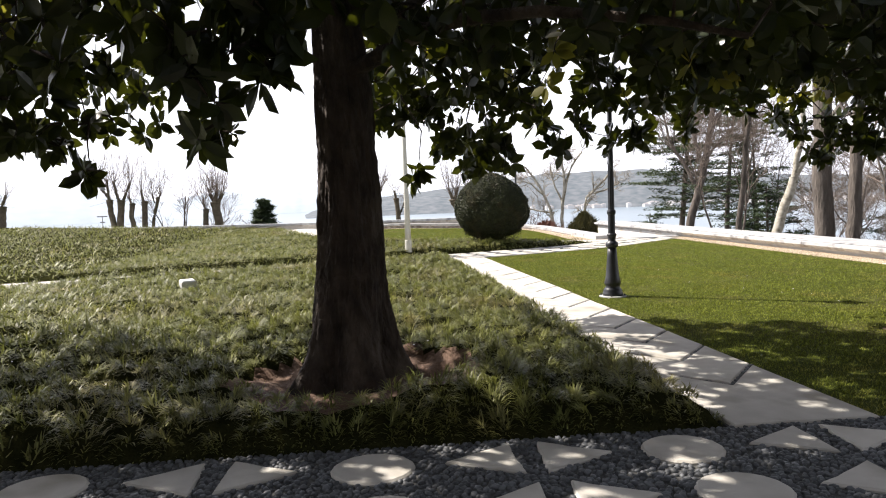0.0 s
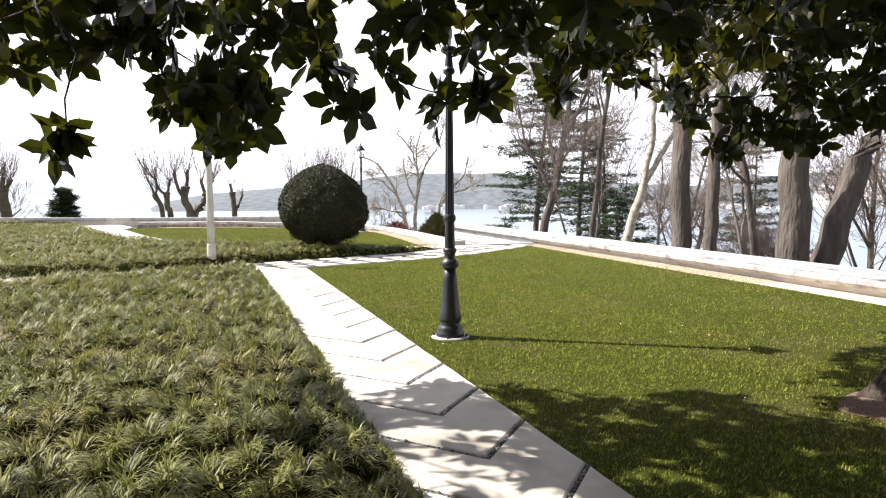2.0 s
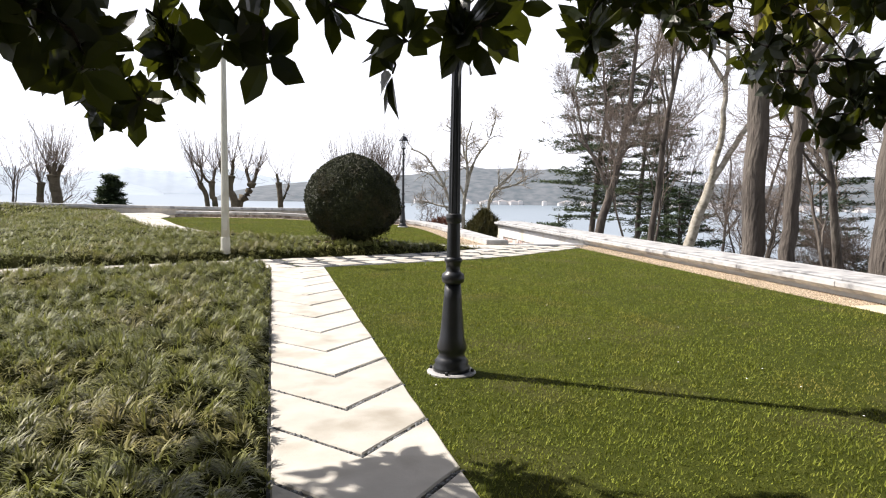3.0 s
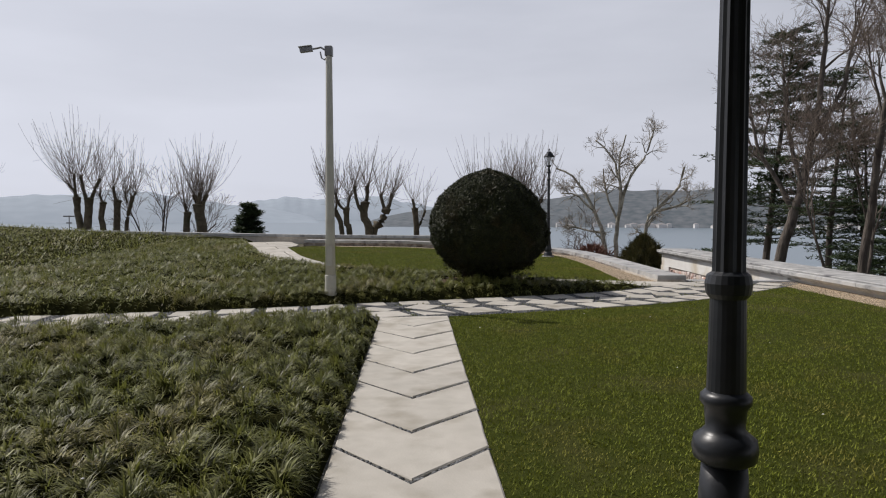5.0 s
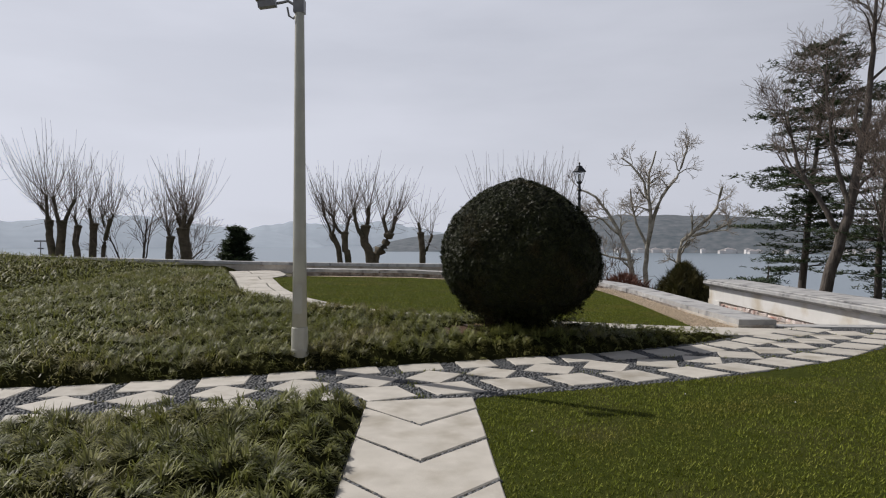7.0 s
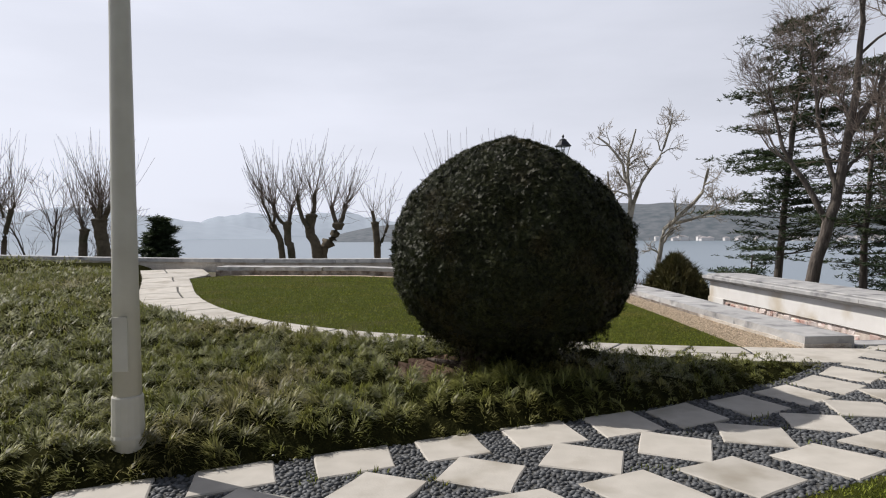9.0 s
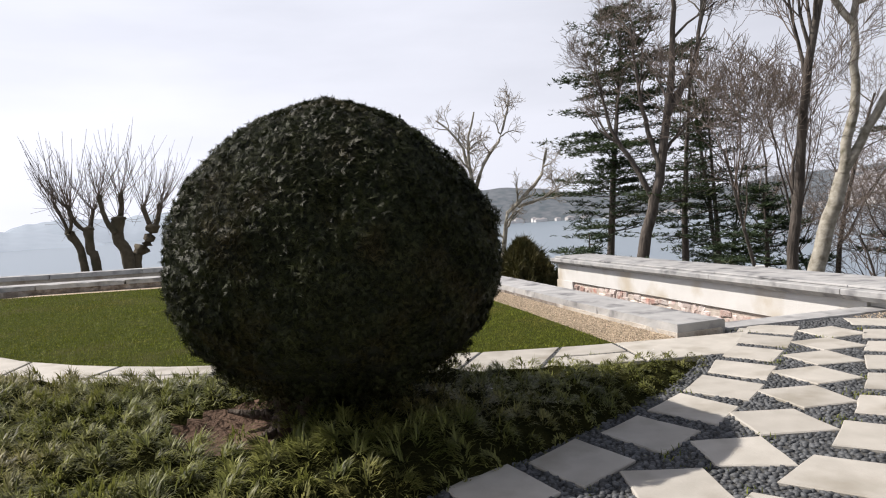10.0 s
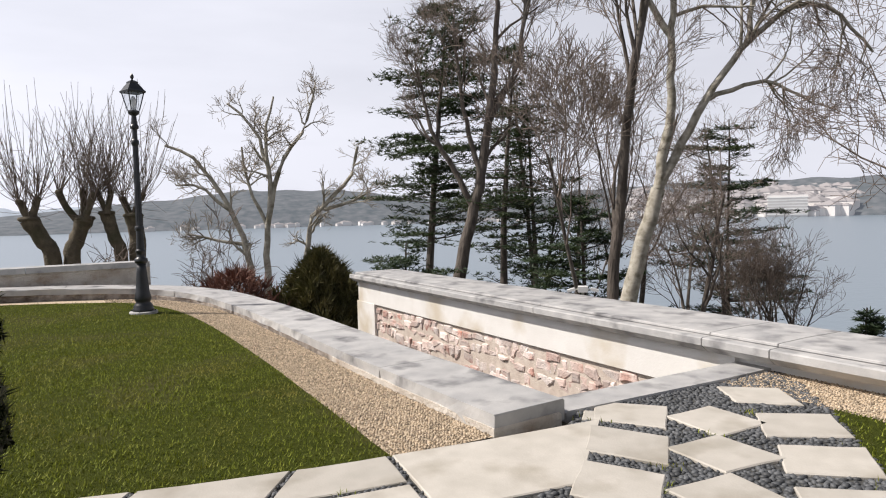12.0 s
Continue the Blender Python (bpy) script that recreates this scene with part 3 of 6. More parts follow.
for y0, y1 in zip(ys, ys[1:]):
    bm = bmesh.new()
    prof = [(WALL_X - 0.14, 0.10), (WALL_X - 0.17, 0.13), (WALL_X - 0.22, 0.17), (WALL_X - 0.22, 0.235), (WALL_X - 0.20, 0.246), (WALL_X - 0.075, 0.249), (WALL_X - 0.07, 0.254), (WALL_X - 0.09, 0.258), (WALL_X - 0.09, 0.276), (WALL_X - 0.08, 0.282), (10.2, 0.288), (10.83, 0.278), (10.86, 0.25), (10.86, 0.12), (10.80, 0.10)]
    a = [bm.verts.new((x, y0 + 0.006, z)) for x, z in prof]
    b = [bm.verts.new((x, y1 - 0.006, z)) for x, z in prof]
    for i in range(len(prof)):
        k = (i + 1) % len(prof)
        bm.faces.new((a[i], b[i], b[k], a[k]))
    bm.faces.new(a)
    bm.faces.new(b[::-1])
    bmesh.ops.recalc_face_normals(bm, faces=bm.faces[:])
    part("coping_slab", bm, M_KERB, wall_east)


def ribbon(line, w0, w1, z0, z1, gap=0.0, roughen=0.0, seed=0):
    """A bar swept along a plan line between two side offsets and two heights (callables of x, y)."""
    bm = bmesh.new()
    L, R = offset(line, w0), offset(line, w1)
    rows = []
    for k in range(len(line)):
        (xl, yl), (xr, yr) = L[k], R[k]
        j = roughen * noise.noise((xl * 2, yl * 2, seed))
        j2 = roughen * noise.noise((xr * 3, yr * 3, seed + 5))
        h0, h1 = z0(*line[k, :2]), z1(*line[k, :2])
        rows.append([bm.verts.new(v) for v in ((xl + j, yl + j, h0), (xl + j, yl, h1 - 0.015), (xl + 0.3 * (xr - xl) / abs(w1 - w0) * 0.05, yl, h1), (xr, yr, h1), (xr, yr + j2, h1 - 0.015), (xr + j2, yr + j2, h0))])
    for a, b in zip(rows, rows[1:]):
        for i in range(6):
            k = (i + 1) % 6
            bm.faces.new((a[i], a[k], b[k], b[i]))
    bm.faces.new(rows[0][::-1])
    bm.faces.new(rows[-1])
    bmesh.ops.recalc_face_normals(bm, faces=bm.faces[:])
    return bm


kerb = tagged(new("kerb_wall"), "low curved kerb of weathered marble slabs on rough stone", "kerb", kind="structure")
kz1 = lambda x, y: rise(x, y) + 0.145 + 0.05 * min(1, max(0, (y - 29) / 2.5))
# this stretch of base is coloured darker and browner than the near one
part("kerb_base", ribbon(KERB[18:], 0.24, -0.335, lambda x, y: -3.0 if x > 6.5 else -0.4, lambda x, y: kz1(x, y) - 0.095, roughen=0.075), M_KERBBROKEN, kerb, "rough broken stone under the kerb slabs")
part("kerb_base", ribbon(KERB[:19], 0.26, -0.352, lambda x, y: -3.0, lambda x, y: kz1(x, y) - 0.092, roughen=0.03), M_KERBFACE, kerb, "rough cream plaster under the kerb slabs")
cuts = [0, 11, 24, 37, 49, 58, 65, 72, 80, 92, 104, 116, 200]
for a, b in zip(cuts, cuts[1:]):
    seg = KERB[a:min(b + 1, len(KERB))].copy()
    if len(seg) < 2:
        break
    d = seg[1] - seg[0]
    seg[0] = seg[0] + d * 0.05
    part("kerb_slab", ribbon(seg, 0.30, -0.34, lambda x, y: kz1(x, y) - (0.095 if y > 22.4 else 0.16), kz1, roughen=0.03, seed=a), M_KERB, kerb)

wall_back = tagged(new("wall_back"), "low pale boundary wall with flat coping at the far side", "wall", kind="structure")
part("wall_body", ribbon(BACK, 0.18, -0.18, lambda x, y: -1.5, lambda x, y: 0.62), M_KERBFACE, wall_back)
for a in range(0, len(BACK) - 1, 4):
    seg = BACK[a:a + 5].copy()
    if len(seg) > 1:
        seg[0] = seg[0] + (seg[1] - seg[0]) * 0.02
        part("coping_slab", ribbon(seg, 0.24, -0.24, lambda x, y: 0.62, lambda x, y: 0.72), M_KERB, wall_back)

stairs = tagged(new("garden_stairs"), "stone stairs sinking between kerb and parapet wall", "stairs", kind="structure")
part("threshold", prism([(7.53, 22.10), (9.2, 22.02), (10.0, 22.02), (9.9, 22.36), (7.53, 22.42)], -0.3, 0.03, 0.012), M_KERB, stairs, "grey stone threshold slab")
for k in range(5):
    part("step", box(7.42, 9.88, 27.4 + 0.33 * k, 27.43 + 0.33 * (k + 1), -3.3, -2.0 - 0.17 * (k + 1), 0.01), M_KERB, stairs)
part("landing", box(7.42, 9.88, 22.36, 27.42, -3.3, -2.0), M_KERB, stairs)

# unseen dark wall added behind the walk: blocks skylight and closes the garden
tagged(part("wall_house", box(-26, 20, -7.4, -7.0, -0.3, 8.5), M_BLOCKER), "plain dark wall, added unseen behind the walk to block skylight", "wall", kind="structure")

# ---- slabs ----
def soft_outline(pts, n=4, wob=0.012, seed=0):
    out = []
    for i, p in enumerate(pts):
        q = pts[(i + 1) % len(pts)]
        for k in range(n):
            t = k / n
            x, y = p[0] + (q[0] - p[0]) * t, p[1] + (q[1] - p[1]) * t
            out.append((x + wob * noise.noise((x * 5, y * 5, seed)), y + wob * noise.noise((x * 5, y * 5, seed + 9))))
    return out


tips = [7.08 + 0.776 * k + 0.0032 * k * k for k in range(-3, 12)]
SL = lambda y: path_left(y)
SR = lambda y: path_right(y)
bounds = [3.9] + tips + [99]
for k in range(len(bounds) - 1):
    ya, yb = bounds[k], bounds[k + 1]
    g = 0.03
    cx = lambda y: (path_left(y) + path_right(y)) / 2
    arm = 0.53
    lo = [(SL(ya + arm), ya + arm + g), (cx(ya), ya + g), (SR(ya + arm), ya + arm + g)] if k else [(SL(3.9), 3.92), (cx(3.9), 3.92), (SR(3.9), 3.92)]
    if yb > 50:
        hi = [(SR(17.0), 16.93), (cx(17), 16.85), (SL(17.0), 16.72)]
    else:
        hi = [(SR(yb + arm), yb + arm - g), (cx(yb), yb - g), (SL(yb + arm), yb + arm - g)]
    part("slab", prism(soft_outline(lo + hi, 3, 0.008, k), -0.05, 0.022 + 0.004 * noise.noise((k * 3.1, 0, 0)), 0.008), M_SLAB, main_path)

arc_s = np.concatenate([[0], np.cumsum(np.linalg.norm(np.diff(CROSS, axis=0), axis=1))])
s0 = float(np.interp(8.31, CROSS[:, 0], arc_s))
tile_holes = []
for k in range(-40, 2):
    s = s0 - 0.09 + 0.65 * k - 0.0022 * k * k
    drift = float(np.interp(k, [-16, -12, -9, -6, 0], [-0.03, -0.12, -0.08, 0.09, 0.05]))
    if s > arc_s[-1] - 0.3:
        continue
    c = np.array([np.interp(s, arc_s, CROSS[:, i]) for i in (0, 1)])
    c2 = np.array([np.interp(s + 0.1, arc_s, CROSS[:, i]) for i in (0, 1)])
    u = (c2 - c) / np.linalg.norm(c2 - c)
    v = np.array([u[1], -u[0]])
    jig = lambda: rng.normal(0, 0.018)
    for lane in (-1, 0, 1):
        if lane == 0:
            loc = [(0.32, 0), (0, -0.335), (-0.32, 0), (0, 0.335)]
        else:
            sk = 0.045 * lane
            loc = [(0.255 + sk, 0.25), (0.255 - sk, -0.25), (-0.235 - sk, -0.25), (-0.235 + sk, 0.25)]
        pts = [tuple(c + u * (a + jig()) + v * (b + jig() + drift + lane * 0.57)) for a, b in loc]
        if k == 1 and lane == -1:
            pts = [(7.68, 22.08), (7.53, 21.93), (7.85, 21.57), (8.02, 21.73)]
        if k == 1 and lane == 1:
            pts = [tuple(np.array(p) * 1.0) for p in [(9.38, 21.62), (9.03, 21.94), (8.77, 21.58), (9.1, 21.24)]]
        if k == 1 and lane == 0:
            continue
        tile_holes.append(pts)
        part("slab", prism(soft_outline(pts, 3, 0.01, k), -0.04, 0.02 + 0.006 * noise.noise((k * 1.7, lane, 0)), 0.007), M_SLAB, cross_path)

# stones of the entry path: round ones between pairs of pointed ones
for cx_ in np.arange(-9.215, 9, 1.805):
    for row, (dx, cy_) in enumerate([(0.0, 3.62), (0.06, 3.05), (0.0, 2.42), (0.06, 1.75)]):
        x = cx_ + dx
        circ = [(x + 0.24 * math.cos(a), cy_ + 0.215 * math.sin(a)) for a in np.linspace(0, 2 * math.pi, 18, endpoint=False)]
        part("slab", prism(circ, -0.04, 0.02, 0.01), M_SLAB, entry_path)
        tile_holes.append(circ)
        for sgn in (-1, 1):
            tri_ = [(x + 0.9 + sgn * 0.06, cy_ - 0.2 - 0.02 * row), (x + 0.9 + sgn * 0.49, cy_ + 0.02), (x + 0.9 + sgn * 0.08, cy_ + 0.24)]
            tri_ = tri_ if sgn > 0 else tri_[::-1]
            part("slab", prism(soft_outline(tri_, 4, 0.02, x), -0.04, 0.02, 0.01), M_SLAB, entry_path)
            tile_holes.append(tri_)

# broken slabs of the curved path
arc_l = ARC_LEN
s = 0.72
flip = -0.95
while s < arc_l[-1] - 0.6:
    ln = 0.75 + 0.55 * rng.random()
    e = min(s + ln, arc_l[-1])
    k1, k2 = rng.normal(0, 0.22, 2)
    at = lambda ss, w: tuple(np.array([np.interp(ss, arc_l, ARC[:, i]) for i in (0, 1)]) + w * (lambda d: np.array([d[1], -d[0]]) / np.linalg.norm(d))(np.array([np.interp(ss + 0.05, arc_l, ARC[:, i]) - np.interp(ss - 0.05, arc_l, ARC[:, i]) for i in (0, 1)])))
    wide = lambda ss, w: at(ss, w - (float(arc_outer(ss)) if w < -0.4 else 0.0) + (float(arc_inner(ss)) if w > 0.4 else 0.0))
    skew0 = flip
    flip = k2
    split = rng.random() < 0.45
    wm = rng.uniform(-0.08, 0.12)
    cells = [(-0.41, wm - 0.02), (wm + 0.02, 0.41)] if split else [(-0.41, 0.41)]
    for w0, w1 in cells:
        sh = rng.normal(0, 0.05) if split else 0
        pts = [wide(s + 0.02 + skew0 * w0, w0), wide(s + 0.02 + skew0 * w1, w1), wide((s + e) / 2, w1), wide(e - 0.02 + k2 * w1, w1), wide(e - 0.02 + k2 * w0, w0), wide((s + e) / 2, w0)]
        zc = float(rise(*np.mean(pts, 0)))
        bm = prism(soft_outline(pts, 2, 0.012, s), -0.05, 0.016, 0.006)
        for vtx in bm.verts:
            vtx.co.z += float(rise(vtx.co.x, vtx.co.y))
        bmesh.ops.recalc_face_normals(bm, faces=bm.faces[:])
        part("slab", bm, M_SLAB, arc_path)
        tile_holes.append(pts)
    s = e

# ---- lamps, pole and small fittings ----


def lamp_post(x, y, z):
    """An old-style cast-iron garden lamp, 3.5 m high, on a round concrete foot."""
    lamp = new("street_lamp")
    part("foot", lathe([(0.20, -0.08), (0.20, 0.015), (0.185, 0.025)], 20), M_KERB, lamp, "round concrete foot")
    part("base", lathe([(0.15, 0.02), (0.15, 0.06), (0.135, 0.075), (0.14, 0.10), (0.118, 0.13), (0.10, 0.16), (0.115, 0.19), (0.122, 0.22), (0.10, 0.30), (0.085, 0.46), (0.072, 0.62), (0.064, 0.74)], 20), M_IRON, lamp, smooth=True)
    part("collar", lathe([(0.066, 0.735), (0.088, 0.75), (0.093, 0.78), (0.088, 0.81), (0.068, 0.825), (0.055, 0.84), (0.060, 0.90), (0.072, 0.915), (0.072, 0.935), (0.056, 0.95)], 20), M_IRON, lamp, smooth=True)
    bm = bmesh.new()
    n, rings = 24, []
    for zz, r in ((0.94, 0.055), (1.22, 0.050), (1.235, 0.062), (1.265, 0.066), (1.29, 0.060), (1.30, 0.047), (2.48, 0.038), (2.50, 0.05), (2.53, 0.056), (2.56, 0.05), (2.58, 0.036), (2.72, 0.034), (2.74, 0.06), (2.77, 0.062), (2.80, 0.045), (2.93, 0.032)):
        flute = 0.10 if 1.3 <= zz <= 2.48 else 0.0
        rings.append([bm.verts.new((r * (1 - flute * (k % 2)) * math.cos(2 * math.pi * k / n), r * (1 - flute * (k % 2)) * math.sin(2 * math.pi * k / n), zz)) for k in range(n)])
    for a, b in zip(rings, rings[1:]):
        for k in range(n):
            bm.faces.new((a[k], a[(k + 1) % n], b[(k + 1) % n], b[k]))
    bm.faces.new(rings[-1])
    part("shaft", bm, M_IRON, lamp)
    lantern = part("lantern", lathe([(0.03, 2.92), (0.075, 2.95), (0.085, 2.97), (0.085, 2.99), (0.07, 3.0)], 8), M_IRON, lamp)
    lo, hi, z0, z1 = 0.06, 0.112, 3.0, 3.26
    cor = [(1, 1), (-1, 1), (-1, -1), (1, -1)]
    for k, (sx, sy) in enumerate(cor):
        v, f = tubes([([(sx * lo, sy * lo, z0), (sx * hi, sy * hi, z1)], [0.009, 0.009])], 4)
        link("bar", v, f, M_IRON, lantern)
        tx, ty = cor[(k + 1) % 4]
        g = link("glass_pane", [(sx * lo, sy * lo, z0), (tx * lo, ty * lo, z0), (tx * hi, ty * hi, z1), (sx * hi, sy * hi, z1)], [(0, 1, 2, 3)], M_GLASS, lantern, "clear lantern glass")
        g.visible_shadow = False
    bm = bmesh.new()
    rings = [[bm.verts.new((sx * r, sy * r, zz)) for sx, sy in cor] for r, zz in ((0.130, 3.255), (0.135, 3.28), (0.115, 3.30), (0.085, 3.355), (0.06, 3.39), (0.06, 3.415), (0.025, 3.44))]
    for a, b in zip(rings, rings[1:]):
        for k in range(4):
            bm.faces.new((a[k], a[(k + 1) % 4], b[(k + 1) % 4], b[k]))
    bm.faces.new(rings[0][::-1])
    bm.faces.new(rings[-1])
    part("roof", bm, M_IRON, lantern)
    part("finial", lathe([(0.014, 3.43), (0.014, 3.46), (0.03, 3.485), (0.024, 3.51), (0.008, 3.54)], 8), M_IRON, lantern)
    part("bulb", lathe([(0.02, 3.0), (0.022, 3.06), (0.035, 3.1), (0.038, 3.16), (0.025, 3.2), (0.005, 3.21)], 10), M_BULB, lantern, "frosted lamp bulb", smooth=True)
    for k in range(4):
        a = math.pi / 4 + k * math.pi / 2
        part("bolt", lathe([(0.014, 0.02), (0.014, 0.045), (0.005, 0.05)], 6, (0.172 * math.cos(a), 0.172 * math.sin(a))), M_IRON, lamp)
    lamp.matrix_world = pose(x, y, z, 0, 0, 20)
    return tagged(lamp, "black cast-iron lamp post with glass lantern on a concrete foot", "lamp post", "garden lamp posts")


lamp_a = lamp_post(3.18, 9.48, 0.0)
lamp_b = copy_thing(lamp_a, pose(5.42, 29.15, 0.125, 0, 0, 20))

pole = new("camera_pole")
part("base_sleeve", lathe([(0.104, -0.1), (0.104, 0.03), (0.097, 0.05), (0.093, 0.28), (0.087, 0.29)], 16), M_POLE, pole)
part("shaft", lathe([(0.084, 0.24), (0.075, 1.2), (0.062, 2.6), (0.052, 3.98), (0.045, 4.0)], 20), M_POLE, pole, smooth=True)
part("hatch", prism([(0.045, -0.091), (0.045, -0.078), (-0.045, -0.078), (-0.045, -0.091)][::-1], 0.45, 0.78, 0.004), M_POLE, pole, "small access hatch low on the shaft")
part("head", prism([(-0.06, -0.055), (0.06, -0.055), (0.06, 0.055), (-0.06, 0.055)], 3.86, 4.02, 0.012), M_CCTV, pole)
v, f = tubes([([(-0.05, 0, 3.95), (-0.13, 0, 4.0), (-0.2, 0, 3.985), (-0.26, 0, 3.975)], [0.016, 0.016, 0.016, 0.016])], 6)
link("arm", v, f, M_CCTV, pole)
v, f = tubes([([(-0.03, 0, 3.86), (-0.07, 0, 3.80), (-0.12, 0, 3.83), (-0.14, 0, 3.93)], [0.012] * 4)], 6)
link("cable", v, f, M_CCTV, pole)
bm = box(-0.11, 0.09, -0.045, 0.045, -0.04, 0.04, 0.012)
bmesh.ops.transform(bm, matrix=pose(-0.36, 0, 3.97, 0, -7, 0), verts=bm.verts)
cam_housing = part("camera_housing", bm, M_CCTV, pole, "grey surveillance camera housing")
bm = box(-0.13, 0.09, -0.052, 0.052, 0.042, 0.052, 0.003)
bmesh.ops.transform(bm, matrix=pose(-0.36, 0, 3.97, 0, -7, 0), verts=bm.verts)
part("sunshield", bm, M_POLE, cam_housing)
bm = lathe([(0.032, -0.01), (0.032, 0.0), (0.022, 0.004)], 12)
bmesh.ops.transform(bm, matrix=pose(-0.472, 0, 3.983, 0, -97, 0), verts=bm.verts)
part("lens", bm, M_IRON, cam_housing)
pole.matrix_world = pose(0.31, 18.3, 0.19, 0, 0, 0)
tagged(pole, "slim pale grey pole carrying a surveillance camera", "pole")

spot = new("garden_spotlight")
part("housing", box(-0.12, 0.12, -0.07, 0.07, 0.08, 0.2, 0.02), M_WHITE, spot)
part("stake", box(-0.015, 0.015, -0.015, 0.015, -0.15, 0.085), M_CCTV, spot)
spot.matrix_world = pose(-3.55, 11.2, 0.17, 12, 0, 35)
tagged(spot, "small white garden spotlight standing in the lily turf", "spotlight")

twin = new("camera_post")
part("post", lathe([(0.03, -2.2), (0.03, 0.16)], 8), M_POLE, twin)
part("junction_box", box(-0.11, 0.11, -0.07, 0.07, 0.14, 0.28, 0.015), M_WHITE, twin)
for sgn in (-1, 1):
    bm = box(-0.09, 0.09, -0.035, 0.035, -0.035, 0.035, 0.012)
    bmesh.ops.transform(bm, matrix=pose(sgn * 0.26, 0, 0.19, 0, sgn * 16, 0), verts=bm.verts)
    part("camera_head", bm, M_WHITE, twin, "small white camera head")
    v, f = tubes([([(sgn * 0.1, 0, 0.21), (sgn * 0.19, 0, 0.2)], [0.012, 0.012])], 5)
    link("bracket", v, f, M_POLE, twin)
twin.matrix_world = pose(14.5, 29.5, -0.5, 0, 0, -40)
tagged(twin, "white box with two small cameras behind the parapet", "camera")

# ---- trees ----


def limb(p, d, length, r0, r1, rs, n=6, wob=0.16, up=0.0):
    """A wandering tapering line from p along d; up bends it towards the sky (or, below nought, down)."""
    d = np.array(d, float)
    d /= np.linalg.norm(d)
    pts = [np.array(p, float)]
    for k in range(n):
        d = d + rs.normal(0, wob, 3) + np.array([0, 0, up / n])
        d /= np.linalg.norm(d)
        pts.append(pts[-1] + d * length / n)
    return np.array(pts), np.linspace(r0, r1, n + 1), d


def branch_out(line, rad, level, spec, rs, out):
    """Child limbs along a line, and theirs in turn. spec: a level's count, length, spread, wobble and upward bend."""
    if level >= len(spec):
        return
    count, length, spread, wob, up = spec[level]
    for k in range(count):
        t = rs.uniform(0.3, 1.0) if level else rs.uniform(0.45, 1.0)
        s = t * (len(line) - 1)
        i = min(int(s), len(line) - 2)
        p = line[i] + (line[i + 1] - line[i]) * (s - i)
        ax = line[i + 1] - line[i]
        ax /= np.linalg.norm(ax) + 1e-9
        side = rs.normal(0, 1, 3)
        side -= ax * side.dot(ax)
        side /= np.linalg.norm(side) + 1e-9
        d = ax * math.cos(spread) + side * math.sin(spread)
        r = max(np.interp(s, np.arange(len(rad)), rad) * rs.uniform(0.45, 0.7), 0.008)
        ln = length * rs.uniform(0.6, 1.25) * (1.15 - 0.45 * t)
        q, qr, _ = limb(p, d, ln, r, max(r * 0.4, 0.006), rs, (5, 4, 3, 2)[min(level, 3)], wob, up)
        out.append((q, qr, level))
        branch_out(q, qr, level + 1, spec, rs, out)


def bare_tree(name, x, y, trunks, spec, bark, twig, label, seed, category="tree", z=None, keep=0.035):
    """trunks: (offset, direction, length, r0, r1, bend). Thick limbs go into the trunk part, thin ones into the crown."""
    rs = np.random.default_rng(seed)
    ob = new(name)
    out = []
    for (ox, oy), d, ln, r0, r1, up in trunks:
        q, qr, _ = limb((ox, oy, -0.4), d, ln, r0, r1, rs, 9, 0.07, up)
        qr[0] *= 1.35
        out.append((q, qr, -1))
        branch_out(q, qr, 0, spec, rs, out)
    thick = [(q, r) for q, r, lv in out if r[0] > keep]
    thin = [(q, r) for q, r, lv in out if r[0] <= keep]
    v, f = tubes(thick, 8)
    link("trunk", v, f, bark, ob, smooth=True)
    if thin:
        v, f = tubes(thin, 3)
        link("crown", v, f, twig, ob, "fine bare twigs")
    ob.matrix_world = Matrix.Translation((x, y, terrain(x, y) if z is None else z))
    return tagged(ob, label, category)


SIDE = np.array([0.862, -0.507, 0.0])


def formed_tree(name, x, y, base, stems, spec, bark, twig, label, seed, keep=0.03, side_way=None):
    """A tree whose main limbs follow given bends: stems of ([(sideways, height), ...], r0, r1), heights from the garden's level."""
    rs = np.random.default_rng(seed)
    ob = new(name)
    out = []
    for pts, r0, r1 in stems:
        line = spline([tuple((side_way if side_way is not None else SIDE) * u + np.array([0, 0, h - base])) for u, h in pts], 0.5)
        line[1:-1] += rs.normal(0, 0.03, (len(line) - 2, 3))
        rad = np.linspace(r0, r1, len(line))
        out.append((line, rad, -1))
        if r1 < 0.2:
            branch_out(line, rad, 0, spec, rs, out)
    v, f = tubes([(q, r) for q, r, lv in out if r[0] > keep], 7)
    link("trunk", v, f, bark, ob, smooth=True)
    v, f = tubes([(q, r) for q, r, lv in out if r[0] <= keep], 3)
    link("crown", v, f, twig, ob, "fine bare twigs")
    ob.matrix_world = Matrix.Translation((x, y, base))
    return tagged(ob, label, "tree")


